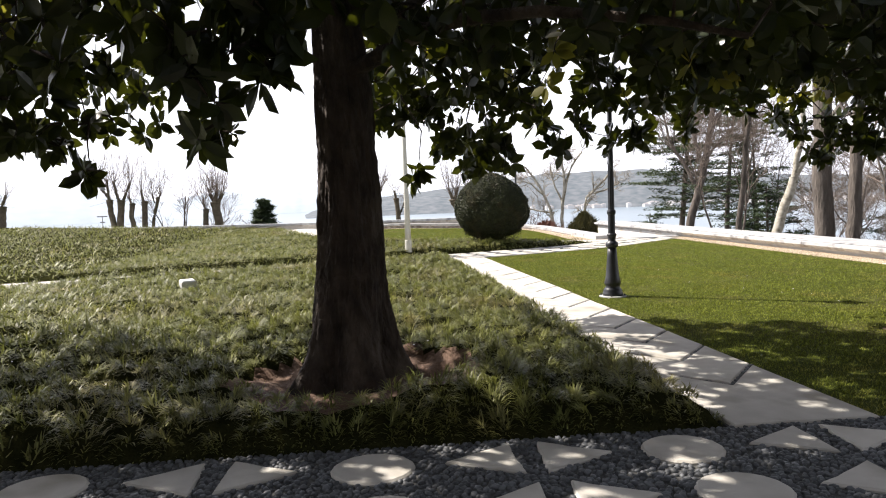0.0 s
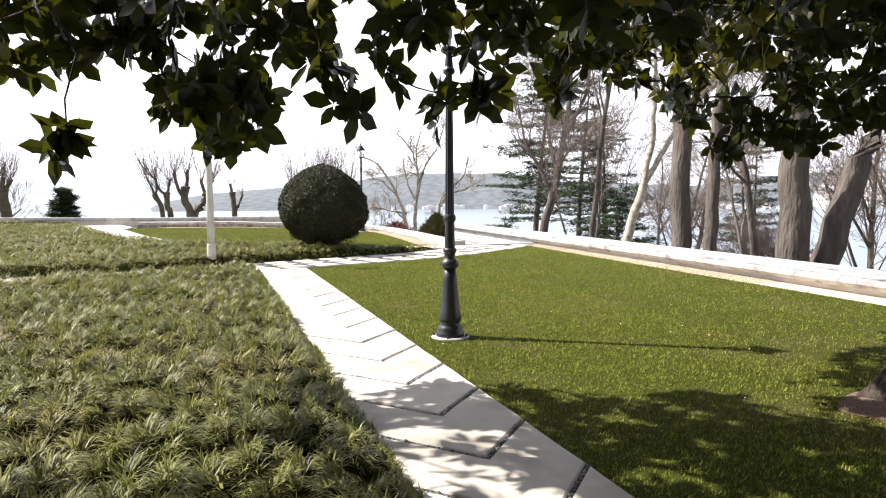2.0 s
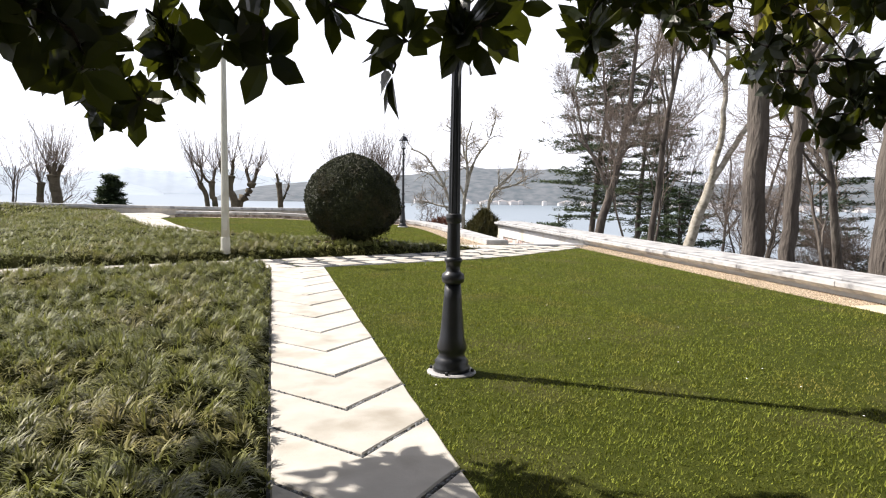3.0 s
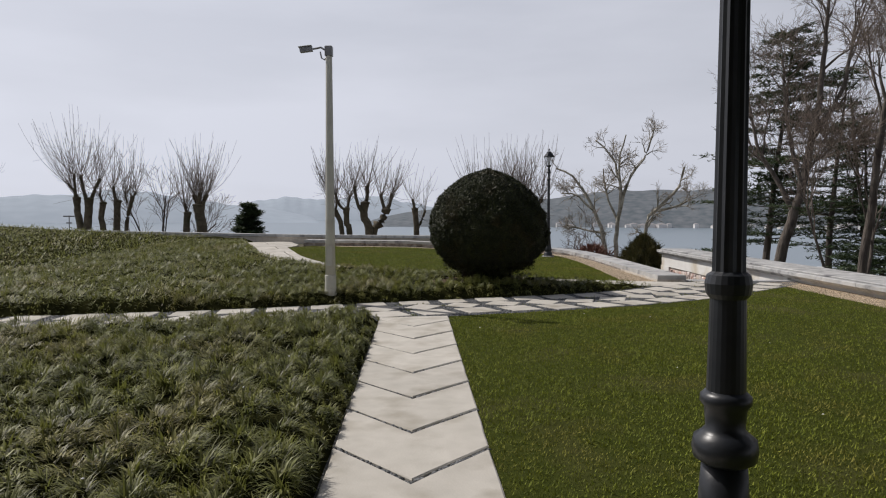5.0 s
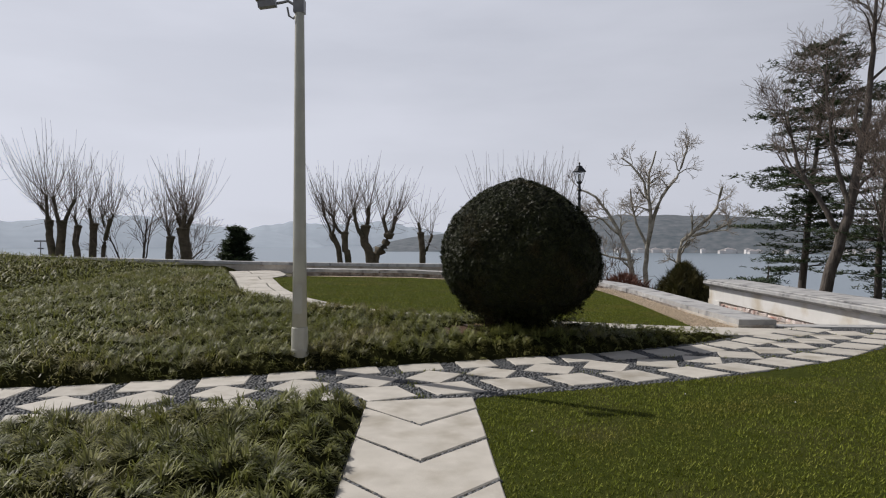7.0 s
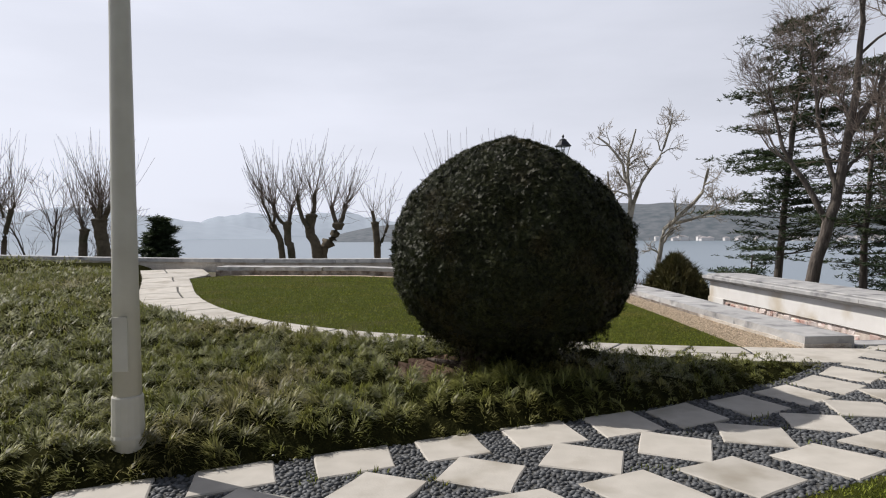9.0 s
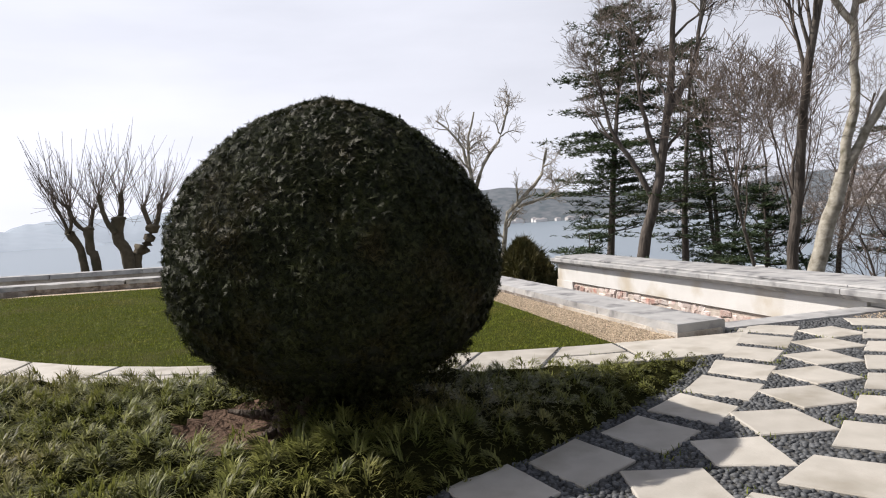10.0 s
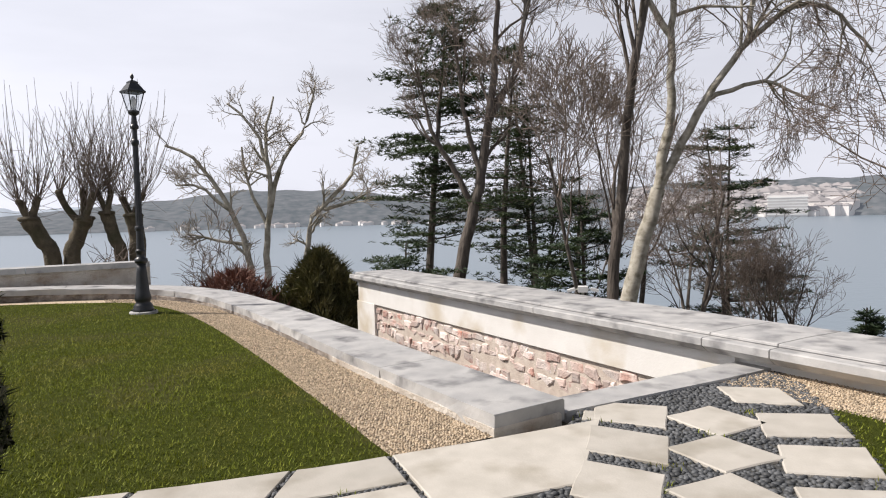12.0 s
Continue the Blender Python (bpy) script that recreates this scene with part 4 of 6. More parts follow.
def pollard(name, x, y, stems, seed, label, whip=2.2, count=12):
    """Stems of (bends, radius, forks): bends and forks as (sideways, height over the garden) points. Long shoots fan from every head."""
    rs = np.random.default_rng(seed)
    ob = new(name)
    base = terrain(x, y)
    thick, thin = [], []
    middle = float(np.mean([bends[-1][0] for bends, r, forks in stems]))

    def run(points, r0, r1, deep):
        line = spline([(u, deep + 0.12 * math.sin(3 * u + h), h - base) for u, h in points], 0.16)
        line[1:] += rs.normal(0, 0.006, (len(line) - 1, 3))
        rad = np.linspace(r0, r1, len(line)) * (1 + rs.normal(0, 0.025, len(line)))
        rad[-2:] *= 1.15
        thick.append((line, rad))
        thick.append((np.array([line[-1] + np.array([0, 0, z]) for z in (-0.08, -0.02, 0.05, 0.1)]), np.array([r1, r1 * 1.35, r1 * 1.2, 0.01])))
        return line

    for bends, r, forks in stems:
        deep = rs.normal(0, 0.12)
        first = run([(bends[0][0] - 0.3 * (bends[1][0] - bends[0][0]), base - 0.4)] + bends, r * 1.15, r * 0.95, deep)
        heads = [(first[-1], r * 0.9, 0.5)]
        for fork in forks:
            line = run(fork, r * 0.5, r * 0.34, deep + rs.normal(0, 0.15))
            heads += [(line[-1], r * 0.4, 1.0), (line[len(line) // 2], r * 0.3, 0.45)]
        for hp, hr, share in heads:
            fan = 0.22 * (hp[0] - middle)
            for _ in range(max(3, int(count * share))):
                out_ = np.array([fan + rs.normal(0, 0.5), rs.normal(0, 0.45), 0.75])
                w, wr, wd = limb(hp + rs.normal(0, hr * 0.4, 3), out_, whip * rs.uniform(0.4, 1.25), 0.012, 0.005, rs, 5, 0.05, 0.85)
                thin.append((w, wr))
                for _k in range(2):
                    i = int(rs.integers(1, 4))
                    thin.append(limb(w[i], wd + rs.normal(0, 0.45, 3), whip * 0.22, 0.007, 0.0045, rs, 3, 0.08, 0.3)[:2])
            for _ in range(2):
                thin.append(limb(hp, (rs.normal(0, 1), rs.normal(0, 0.6), rs.normal(-0.1, 0.3)), whip * 0.35, 0.008, 0.0045, rs, 4, 0.12, 0.2)[:2])
    v, f = tubes(thick, 9)
    link("trunk", v, f, M_POLLARD, ob, smooth=True)
    v, f = tubes(thin, 3)
    link("crown", v, f, M_TWIG, ob, "long upright pollard shoots")
    ob.matrix_world = Matrix.Translation((x, y, base))
    return tagged(ob, label, "tree", "pollarded trees beyond the wall")


def conifer(name, x, y, height, reach, seed, label, z=None, start=0.2, lean=0.0, tiers=34, droop=-0.06, trunk_r=0.2, dense=1.0, mat=None, tuft=0.30):
    """A cedar: level plates of needle tufts on a straight trunk."""
    rs = np.random.default_rng(seed)
    ob = new(name)
    q, qr, _ = limb((0, 0, -0.5), (lean, 0, 1), height + 0.5, trunk_r, 0.03, rs, 12, 0.02, 0.0)
    lines, tufts = [(q, qr)], []
    for k in range(tiers):
        t = start + (1 - start) * (k / tiers) ** 0.9
        s = t * (len(q) - 1)
        i = min(int(s), len(q) - 2)
        p = q[i] + (q[i + 1] - q[i]) * (s - i)
        shape = (1 - t) ** 0.45 * rs.uniform(0.4, 1.15) + 0.07
        for _ in range(rs.integers(1, 4)):
            a = rs.uniform(0, 2 * math.pi)
            ln = reach * shape * rs.uniform(0.6, 1.1)
            b, br, bd = limb(p, (math.cos(a), math.sin(a), 0.12), ln, 0.03 + 0.02 * (1 - t), 0.01, rs, 6, 0.09, droop)
            lines.append((b, br))
            for _s in range(int(ln * 22 * dense)):
                u = rs.uniform(0.25, 1.0)
                j = min(int(u * 6), 5)
                c = b[j] + (b[j + 1] - b[j]) * (u * 6 - j)
                w = 0.28 * ln * (1 - 0.75 * u) + 0.08
                tufts.append(c + np.array([rs.normal(0, w), rs.normal(0, w), rs.normal(0.02, 0.05)]))
    v, f = tubes(lines, 6)
    link("trunk", v, f, M_GREYBARK, ob, smooth=True)
    C = np.array(tufts)
    n, blades = len(C), 7
    ang = rs.uniform(0, 2 * np.pi, (n, blades))
    el = rs.uniform(-0.25, 0.7, (n, blades))
    ln = tuft * rs.uniform(0.5, 1.1, (n, blades))
    d = np.stack([np.cos(ang) * np.cos(el), np.sin(ang) * np.cos(el), np.sin(el)], -1) * ln[..., None]
    sd = np.stack([-np.sin(ang), np.cos(ang), rs.normal(0, 0.4, (n, blades))], -1) * (tuft * 0.11)
    c = C[:, None, :]
    V = np.stack([c - sd * 0.6, c + sd * 0.6, c + d * 0.6 + sd, c + d], 2).reshape(-1, 3)
    k = np.arange(n * blades)[:, None] * 4
    link("crown", V, np.concatenate([k + np.array([[0, 1, 2]]), k + np.array([[0, 2, 3]])]), mat or M_CEDAR, ob, "flat plates of dark needles")
    ob.matrix_world = Matrix.Translation((x, y, terrain(x, y) if z is None else z))
    return tagged(ob, label, "tree")


def shrub(name, x, y, z, rx, rz, mat, seed, label, n=2600, size=0.12, pointed=True):
    rs = np.random.default_rng(seed)
    ob = new(name)
    t = rs.uniform(0, 1, n) ** 0.8
    prof = np.sin(np.pi * (t * 0.8 + 0.2)) ** (0.8 if pointed else 0.5) * 1.1
    a = rs.uniform(0, 2 * np.pi, n)
    rad = rx * prof * np.sqrt(rs.uniform(0.25, 1, n)) * (1 + 0.2 * np.sin(a * 5 + t * 9) + 0.15 * np.sin(a * 11 - t * 17))
    C = np.stack([rad * np.cos(a), rad * np.sin(a), t * rz], -1)
    d = np.stack([np.cos(a) * 0.5, np.sin(a) * 0.5, np.full(n, 0.9)], -1) + rs.normal(0, 0.35, (n, 3))
    d *= (size * rs.uniform(0.6, 1.4, n) / np.linalg.norm(d, axis=1))[:, None]
    V, F = [], []
    for k in range(3):
        dd = d + rs.normal(0, size * 0.45, (n, 3))
        sd = np.cross(dd, rs.normal(0, 1, (n, 3)))
        sd *= (size * 0.13 / (np.linalg.norm(sd, axis=1) + 1e-9))[:, None]
        V.append(np.stack([C - sd, C + sd, C + dd], 1).reshape(-1, 3))
        F.append(np.arange(n * 3).reshape(-1, 3) + k * n * 3)
    link("foliage", np.concatenate(V), np.concatenate(F), mat, ob)
    v, f = tubes([limb((0, 0, -0.6), (rs.normal(0, 0.2), rs.normal(0, 0.2), 1), rz * 0.9, 0.03, 0.008, rs, 5, 0.1)[:2] for _ in range(6)], 4)
    link("stems", v, f, M_GREYBARK, ob)
    ob.matrix_world = Matrix.Translation((x, y, z))
    return tagged(ob, label, "shrub")


FINE = [(7, 3.4, 0.75, 0.14, 0.5), (6, 1.9, 0.8, 0.16, 0.3), (5, 1.0, 0.8, 0.18, 0.1), (4, 0.55, 0.7, 0.2, 0.0)]
UPRIGHT = [(8, 3.2, 0.5, 0.12, 0.7), (6, 1.9, 0.55, 0.14, 0.4), (5, 1.0, 0.6, 0.16, 0.2), (4, 0.55, 0.6, 0.2, 0.1)]

# stout trunks just outside the parapet
ACROSS = np.array([0.96, -0.28, 0.0])
TALL = [(8, 3.0, 0.8, 0.16, 0.3), (6, 1.8, 0.8, 0.18, 0.2), (6, 1.0, 0.8, 0.2, 0.1), (4, 0.55, 0.7, 0.22, 0.0)]
formed_tree("bare_tree", 13.1, 19.2, -2.0, [([(0.1, -2.3), (0.0, 2.0), (-0.05, 5.6)], 0.31, 0.25), ([(-0.05, 5.5), (-0.5, 8.5), (-0.7, 13)], 0.17, 0.06), ([(-0.02, 5.3), (0.6, 8.0), (1.2, 12.5)], 0.18, 0.06)], TALL, M_GREYBARK, M_TWIG, "tall bare forked tree with grey-brown ridged bark", 11, side_way=ACROSS)
formed_tree("bare_tree", 13.5, 18.4, -2.0, [([(0.0, -2.3), (0.05, 2.0), (0.3, 6.0), (0.9, 11.5)], 0.22, 0.07), ([(0.2, 4.5), (-0.3, 7.0), (-0.2, 10.0)], 0.11, 0.04)], TALL, M_GREYBARK, M_TWIG, "slim tall bare tree with grey-brown bark", 12, side_way=ACROSS)
formed_tree("bare_tree", 13.0, 15.0, -2.0, [([(0.05, -2.3), (0.0, 2.0), (-0.1, 6.0), (-0.3, 12.0)], 0.41, 0.12), ([(-0.05, 4.2), (0.9, 7.0), (1.3, 11.0)], 0.17, 0.06)], TALL, M_GREYBARK, M_TWIG, "stout bare tree with thick grey-brown trunk", 13, side_way=ACROSS)
formed_tree("bare_tree", 14.0, 14.9, -2.3, [([(-0.7, -2.6), (0.0, 0.3), (0.6, 2.2), (1.6, 4.4), (2.4, 7.5), (2.6, 12)], 0.36, 0.08), ([(1.5, 4.3), (2.8, 6.5), (4.2, 9.0)], 0.16, 0.05)], TALL, M_GREYBARK, M_TWIG, "leaning bare tree with thick grey-brown trunk", 14, side_way=ACROSS)
# pale plane trees and bare trees down the slope
CROOKED = [(7, 1.0, 0.85, 0.24, 0.4), (6, 0.6, 0.85, 0.26, 0.4), (5, 0.34, 0.85, 0.28, 0.3)]
formed_tree("plane_tree", 10.1, 40.0, -3.9, [([(-0.2, -4.2), (-0.3, -0.8), (-0.6, 0.8), (-1.25, 2.3), (-2.1, 3.5), (-3.0, 3.9)], 0.17, 0.04), ([(0.15, -4.2), (0.2, -0.8), (0.2, 0.8), (0.4, 2.5), (0.2, 3.6), (-0.2, 4.5), (-0.9, 5.2)], 0.17, 0.035), ([(0.3, 1.5), (0.8, 3.3), (1.6, 4.4), (1.95, 5.6)], 0.1, 0.03), ([(-0.4, 0.6), (-1.5, 0.8), (-2.4, 1.0)], 0.07, 0.025), ([(-0.9, 1.7), (-1.8, 2.5), (-2.7, 2.6)], 0.07, 0.025), ([(0.4, 2.5), (0.3, 4.1), (0.6, 5.4)], 0.08, 0.03), ([(0.25, 1.2), (-0.3, 2.6), (-0.5, 3.8)], 0.07, 0.03)], CROOKED, M_PLANE, M_TWIGPALE, "small bare plane tree with pale mottled bark and crooked limbs", 21, keep=0.018)
formed_tree("plane_tree", 11.7, 40.0, -4.6, [([(-0.3, -4.9), (0.0, 0.9), (0.75, 1.9), (1.5, 2.8), (1.8, 3.8)], 0.15, 0.05), ([(0.6, 1.7), (1.4, 1.9), (2.2, 2.3)], 0.07, 0.03)], CROOKED, M_PLANE, M_TWIGPALE, "crooked pale plane limb leaning out over the slope", 22, keep=0.018)
formed_tree("plane_tree", 20.1, 33.3, -4.0, [([(-0.9, -4.4), (0.0, -0.9), (0.84, 2.1)], 0.31, 0.22), ([(0.84, 2.1), (1.2, 4.5), (1.3, 7.5), (1.1, 11.0)], 0.17, 0.06), ([(0.84, 2.1), (2.4, 4.9), (3.7, 6.6), (5.2, 7.7), (6.5, 7.4), (7.6, 6.2)], 0.16, 0.04), ([(1.3, 6.8), (0.4, 8.2), (-0.6, 9.4)], 0.12, 0.05), ([(3.6, 6.5), (3.9, 8.2), (4.6, 9.6)], 0.1, 0.04), ([(2.3, 4.8), (4.2, 5.4), (5.8, 4.6)], 0.09, 0.03)], [(8, 2.6, 0.8, 0.2, -0.2), (6, 1.5, 0.8, 0.22, -0.4), (5, 0.8, 0.8, 0.24, -0.5), (3, 0.4, 0.8, 0.25, -0.6)], M_PLANE, M_TWIG, "large bare plane tree with pale mottled trunk and drooping twigs", 23)
formed_tree("bare_tree", 20.0, 43.3, -4.8, [([(-0.9, -5.2), (0.0, -0.7), (0.9, 3.0), (1.3, 5.5), (1.7, 9.0), (1.9, 13.0)], 0.36, 0.07), ([(1.3, 5.5), (2.6, 8.0), (3.2, 12.0)], 0.16, 0.04), ([(0.6, 1.6), (-0.4, 3.6), (-1.3, 5.2), (-1.8, 8.0)], 0.16, 0.04), ([(0.9, 3.0), (0.2, 6.0), (-0.2, 10.0)], 0.14, 0.04)], [(9, 3.0, 0.6, 0.14, 0.4), (6, 1.7, 0.6, 0.16, 0.3), (5, 0.9, 0.6, 0.18, 0.2), (3, 0.5, 0.6, 0.2, 0.1)], M_GREYBARK, M_TWIG, "leaning dark-trunked bare tree with dense upright twigs", 25)
bare_tree("bare_tree", 16.4, 30.6, [((0, 0), (-0.03, 0, 1), 15.0, 0.17, 0.05, 0.0), ((0.1, 0.1), (0.3, 0.2, 1), 7.5, 0.08, 0.03, 0.1), ((-0.1, 0), (-0.32, 0.1, 1), 6.5, 0.07, 0.03, 0.1)], UPRIGHT, M_GREYBARK, M_TWIG, "slender many-stemmed bare tree", 24)
bare_tree("bare_tree", 25.5, 35.2, [((0, 0), (0.0, 0, 1), 8.0, 0.14, 0.05, 0.0), ((0, 0), (0.35, 0.2, 1), 7.0, 0.1, 0.04, 0.0), ((0, 0), (-0.4, 0.0, 1), 6.0, 0.08, 0.03, 0.1)], FINE, M_GREYBARK, M_TWIG, "spreading bare tree on the slope", 26)
bare_tree("bare_tree", 31, 34.8, [((0, 0), (0.05, 0, 1), 5.0, 0.16, 0.05, 0.0), ((0.1, 0), (0.4, 0.1, 1), 4.6, 0.12, 0.05, 0.0), ((-0.1, 0), (-0.3, 0.1, 1), 4.6, 0.1, 0.04, 0.2)], UPRIGHT, M_GREYBARK, M_TWIG, "round-headed small bare tree low on the slope", 27)
for k, (x, y, h) in enumerate([(27, 47, 15), (31, 43, 14), (23, 21, 10), (26, 24, 11), (34, 52, 14), (24, 19, 11), (20, 14, 12), (18, 21.5, 11), (17, 8, 12)]):
    bare_tree("bare_tree", x, y, [((0, 0), (0.08 * math.sin(k * 2.1), 0.05, 1), h, 0.17, 0.05, 0.0), ((0, 0), (0.3 * math.cos(k * 1.7), 0.2 * math.sin(k), 1), h * 0.7, 0.1, 0.03, 0.1)], (FINE if k % 2 else UPRIGHT)[:3] + [(3, 0.6, 0.7, 0.2, 0.0)], M_GREYBARK, M_TWIG, "tall thin bare tree among others on the slope", 40 + k)["group"] = "bare trees on the slope"
# cedars
conifer("cedar", 23.6, 53.4, 21.6, 7.6, 3, "tall thin cedar with flat dark branches", start=0.34, tiers=46, trunk_r=0.32, dense=1.05, tuft=0.34)
conifer("cedar", 23.6, 45.2, 15.0, 4.6, 4, "cedar with dark level branches behind bare trees", start=0.35, tiers=26, trunk_r=0.24, dense=0.7)
conifer("cedar", 26.3, 46.0, 13.0, 5.0, 5, "low spreading dark cedar on the slope", start=0.12, tiers=36, trunk_r=0.2, dense=0.8)
conifer("cedar", 33.0, 39.2, 13.5, 4.2, 6, "thin cedar with sparse level plates", start=0.25, tiers=20, trunk_r=0.16)
conifer("cedar", 34.6, 40.2, 14.0, 4.2, 7, "thin cedar with sparse level plates beside its twin", start=0.3, tiers=18, trunk_r=0.15)
conifer("cedar", 17.5, 44.0, 5.2, 4.4, 8, "young cedar with branches spread low over the slope", start=0.3, tiers=14, trunk_r=0.12)
conifer("cedar", 22.5, 38.0, 6.6, 3.6, 9, "bushy dark cedar behind the parapet", start=0.1, tiers=26, trunk_r=0.14, dense=1.3)
conifer("cedar", 29.5, 31.0, 4.4, 0.9, 10, "small young cedar low on the slope", start=0.2, tiers=14, trunk_r=0.06, dense=3)
conifer("fir", -7.55, 39.3, 4.5, 1.1, 31, "small dense dark fir beyond the boundary wall", start=0.12, tiers=40, trunk_r=0.07, dense=9.0, droop=0.1, tuft=0.24)
shrub("conifer_shrub", 9.85, 33.7, -2.2, 0.98, 2.75, M_BUSHGOLD, 51, "bushy bronze-green conifer beside the stairs", 11000, 0.17)
shrub("conifer_shrub", 11.9, 34.6, -2.6, 0.9, 2.4, M_CEDAR, 52, "small dark conifer shrub beside a bronze one", 2600, 0.2)
shrub("red_shrub", 7.9, 34.2, -1.8, 1.0, 2.0, M_BUSHRED, 53, "reddish-brown twiggy shrub behind the kerb", 1800, 0.16, False)
# pollards
pollard("pollard_tree", -2.12, 40.4, [([(-1.25, 0.6), (-1.6, 1.7)], 0.13, [[(-1.6, 1.65), (-1.75, 2.2), (-1.95, 2.6)], [(-1.58, 1.65), (-1.45, 2.0), (-1.5, 2.5)]]), ([(-0.85, 0.5), (-0.98, 1.0), (-1.0, 1.8)], 0.15, [[(-1.02, 1.7), (-1.35, 2.0), (-1.5, 2.45)], [(-0.98, 1.75), (-0.88, 2.4)]]), ([(0.12, 0.5), (-0.16, 1.4), (-0.1, 2.1)], 0.2, [[(-0.2, 1.6), (-0.45, 2.1), (-0.6, 2.85)], [(-0.1, 2.05), (0.0, 2.4), (0.02, 2.9)]]), ([(0.3, 0.6), (0.65, 1.0), (0.98, 1.75)], 0.2, [[(0.95, 1.65), (0.8, 2.0), (0.7, 2.45)], [(1.0, 1.7), (1.15, 2.1), (1.22, 2.5)]])], 61, "spreading pollarded tree with four knobbly stems and fanning shoots", count=15)
pollard("pollard_tree", 0.16, 44.2, [([(0.0, 0.4), (-0.1, 1.85)], 0.16, [[(0.05, 0.7), (0.25, 1.1), (0.48, 1.7)], [(-0.1, 1.8), (-0.2, 2.3)]])], 62, "lone pollarded stem with a side limb and thin shoots", whip=2.0, count=7)
pollard("pollard_tree", -16.96, 41.0, [([(-0.15, 0.7), (-0.32, 1.6), (-0.35, 2.35)], 0.17, [[(-0.36, 2.25), (-0.6, 2.7), (-0.85, 3.05)], [(-0.33, 2.3), (-0.35, 3.5)]]), ([(0.2, 0.7), (0.3, 1.5), (0.42, 2.3)], 0.2, [[(0.38, 2.2), (0.22, 2.8), (0.15, 3.4)], [(0.45, 2.2), (0.75, 2.8), (0.95, 3.3)]])], 63, "pollarded pair of stems with a wide fan of shoots", whip=3.2, count=15)
pollard("pollard_tree", -15.55, 41.5, [([(-0.5, 0.7), (-0.62, 1.3), (-0.55, 2.1)], 0.15, [[(-0.6, 2.0), (-0.75, 2.5)]]), ([(0.05, 0.7), (0.12, 2.2)], 0.17, [[(0.12, 2.1), (0.05, 2.9)]]), ([(0.55, 0.7), (0.75, 1.5), (1.0, 2.4)], 0.1, [[(0.9, 2.1), (0.78, 2.6)], [(1.0, 2.3), (1.15, 2.6)]])], 64, "short row of pollarded stems with thin shoots", whip=2.6, count=12)
pollard("pollard_tree", -11.21, 42.0, [([(0.12, 0.5), (0.0, 1.4), (-0.05, 2.0)], 0.27, [[(-0.1, 1.9), (-0.35, 2.5)], [(0.0, 1.9), (0.1, 2.6)], [(0.05, 1.9), (0.45, 2.5)]]), ([(-0.65, 0.5), (-0.6, 1.6)], 0.17, [[(-0.6, 1.5), (-0.75, 2.0)]])], 65, "thick pollarded trunk with a broom of shoots", whip=2.8, count=20)
bare_tree("bare_tree", -13.4, 42.5, [((0, 0), (0.0, 0, 1), 5.4, 0.11, 0.03, 0.0), ((0, 0), (-0.35, 0, 1), 5.0, 0.08, 0.03, 0.0), ((0, 0), (0.4, 0, 1), 4.8, 0.08, 0.03, 0.0)], [(7, 2.0, 0.5, 0.12, 0.5), (5, 1.2, 0.55, 0.14, 0.3), (4, 0.7, 0.6, 0.16, 0.2)], M_GREYBARK, M_TWIG, "bushy bare tree between pollards", 66)
bare_tree("bare_shrub", -9.75, 42.0, [((0, 0), (0.1, 0, 1), 3.6, 0.05, 0.02, 0.0), ((0.4, 0), (0.4, 0, 1), 3.2, 0.04, 0.02, 0.0), ((-0.4, 0), (-0.2, 0, 1), 3.4, 0.04, 0.02, 0.0)], UPRIGHT[1:], M_TWIG, M_TWIG, "low thicket of bare twigs", 67, "shrub")
pollard("pollard_tree", 4.5, 41.0, [([(-0.28, 0.2), (-0.5, 0.9), (-0.85, 1.6)], 0.24, [[(-0.8, 1.5), (-1.05, 2.1)], [(-0.8, 1.5), (-0.6, 2.2)]]), ([(0.2, 0.2), (0.35, 0.9), (0.6, 1.6)], 0.24, [[(0.5, 1.4), (0.15, 1.9), (-0.05, 2.4)], [(0.58, 1.5), (0.85, 2.3)], [(0.6, 1.5), (0.6, 2.4)]])], 68, "pair of thick pollarded stems with long shoots", whip=3.0, count=17)
pollard("pollard_tree", 6.3, 41.1, [([(-0.25, 0.2), (-0.4, 0.9), (-0.6, 1.75)], 0.2, [[(-0.55, 1.6), (-0.8, 2.3)], [(-0.6, 1.7), (-0.45, 2.4)]]), ([(0.22, 0.2), (0.24, 0.9), (0.15, 1.65)], 0.25, [[(0.15, 1.5), (-0.1, 2.2)], [(0.18, 1.6), (0.45, 2.3)]])], 69, "knobbly pollarded stems with long shoots beside a lamp", whip=2.9, count=17)
pollard("pollard_tree", -27.8, 48.0, [([(-0.3, 0.8), (-0.5, 2.2)], 0.22, [[(-0.5, 2.1), (-0.9, 3.0)]]), ([(0.2, 0.8), (0.4, 2.3)], 0.24, [[(0.4, 2.2), (0.8, 3.0)]])], 70, "pollarded stems at the far end of the wall")
bare_tree("bare_shrub", 7.4, 37.5, [((0, 0), (0.4, 0, 1), 3.2, 0.04, 0.02, 0.0), ((0, 0), (-0.4, 0, 1), 3.4, 0.05, 0.02, 0.0), ((0.3, 0), (0.1, 0, 1), 3.6, 0.04, 0.02, 0.0)], UPRIGHT[1:], M_TWIG, M_TWIG, "bare twiggy shrub behind the kerb", 71, "shrub")

# ---- the clipped yew ----
bush = new("topiary_bush")
PROF = np.array([(0.36, 0.34), (0.42, 0.60), (0.55, 0.87), (0.74, 1.07), (0.97, 1.18), (1.2, 1.205), (1.5, 1.135), (1.80, 0.975), (2.05, 0.755), (2.22, 0.52), (2.32, 0.28), (2.38, 0.03)])
bs = np.random.default_rng(5)


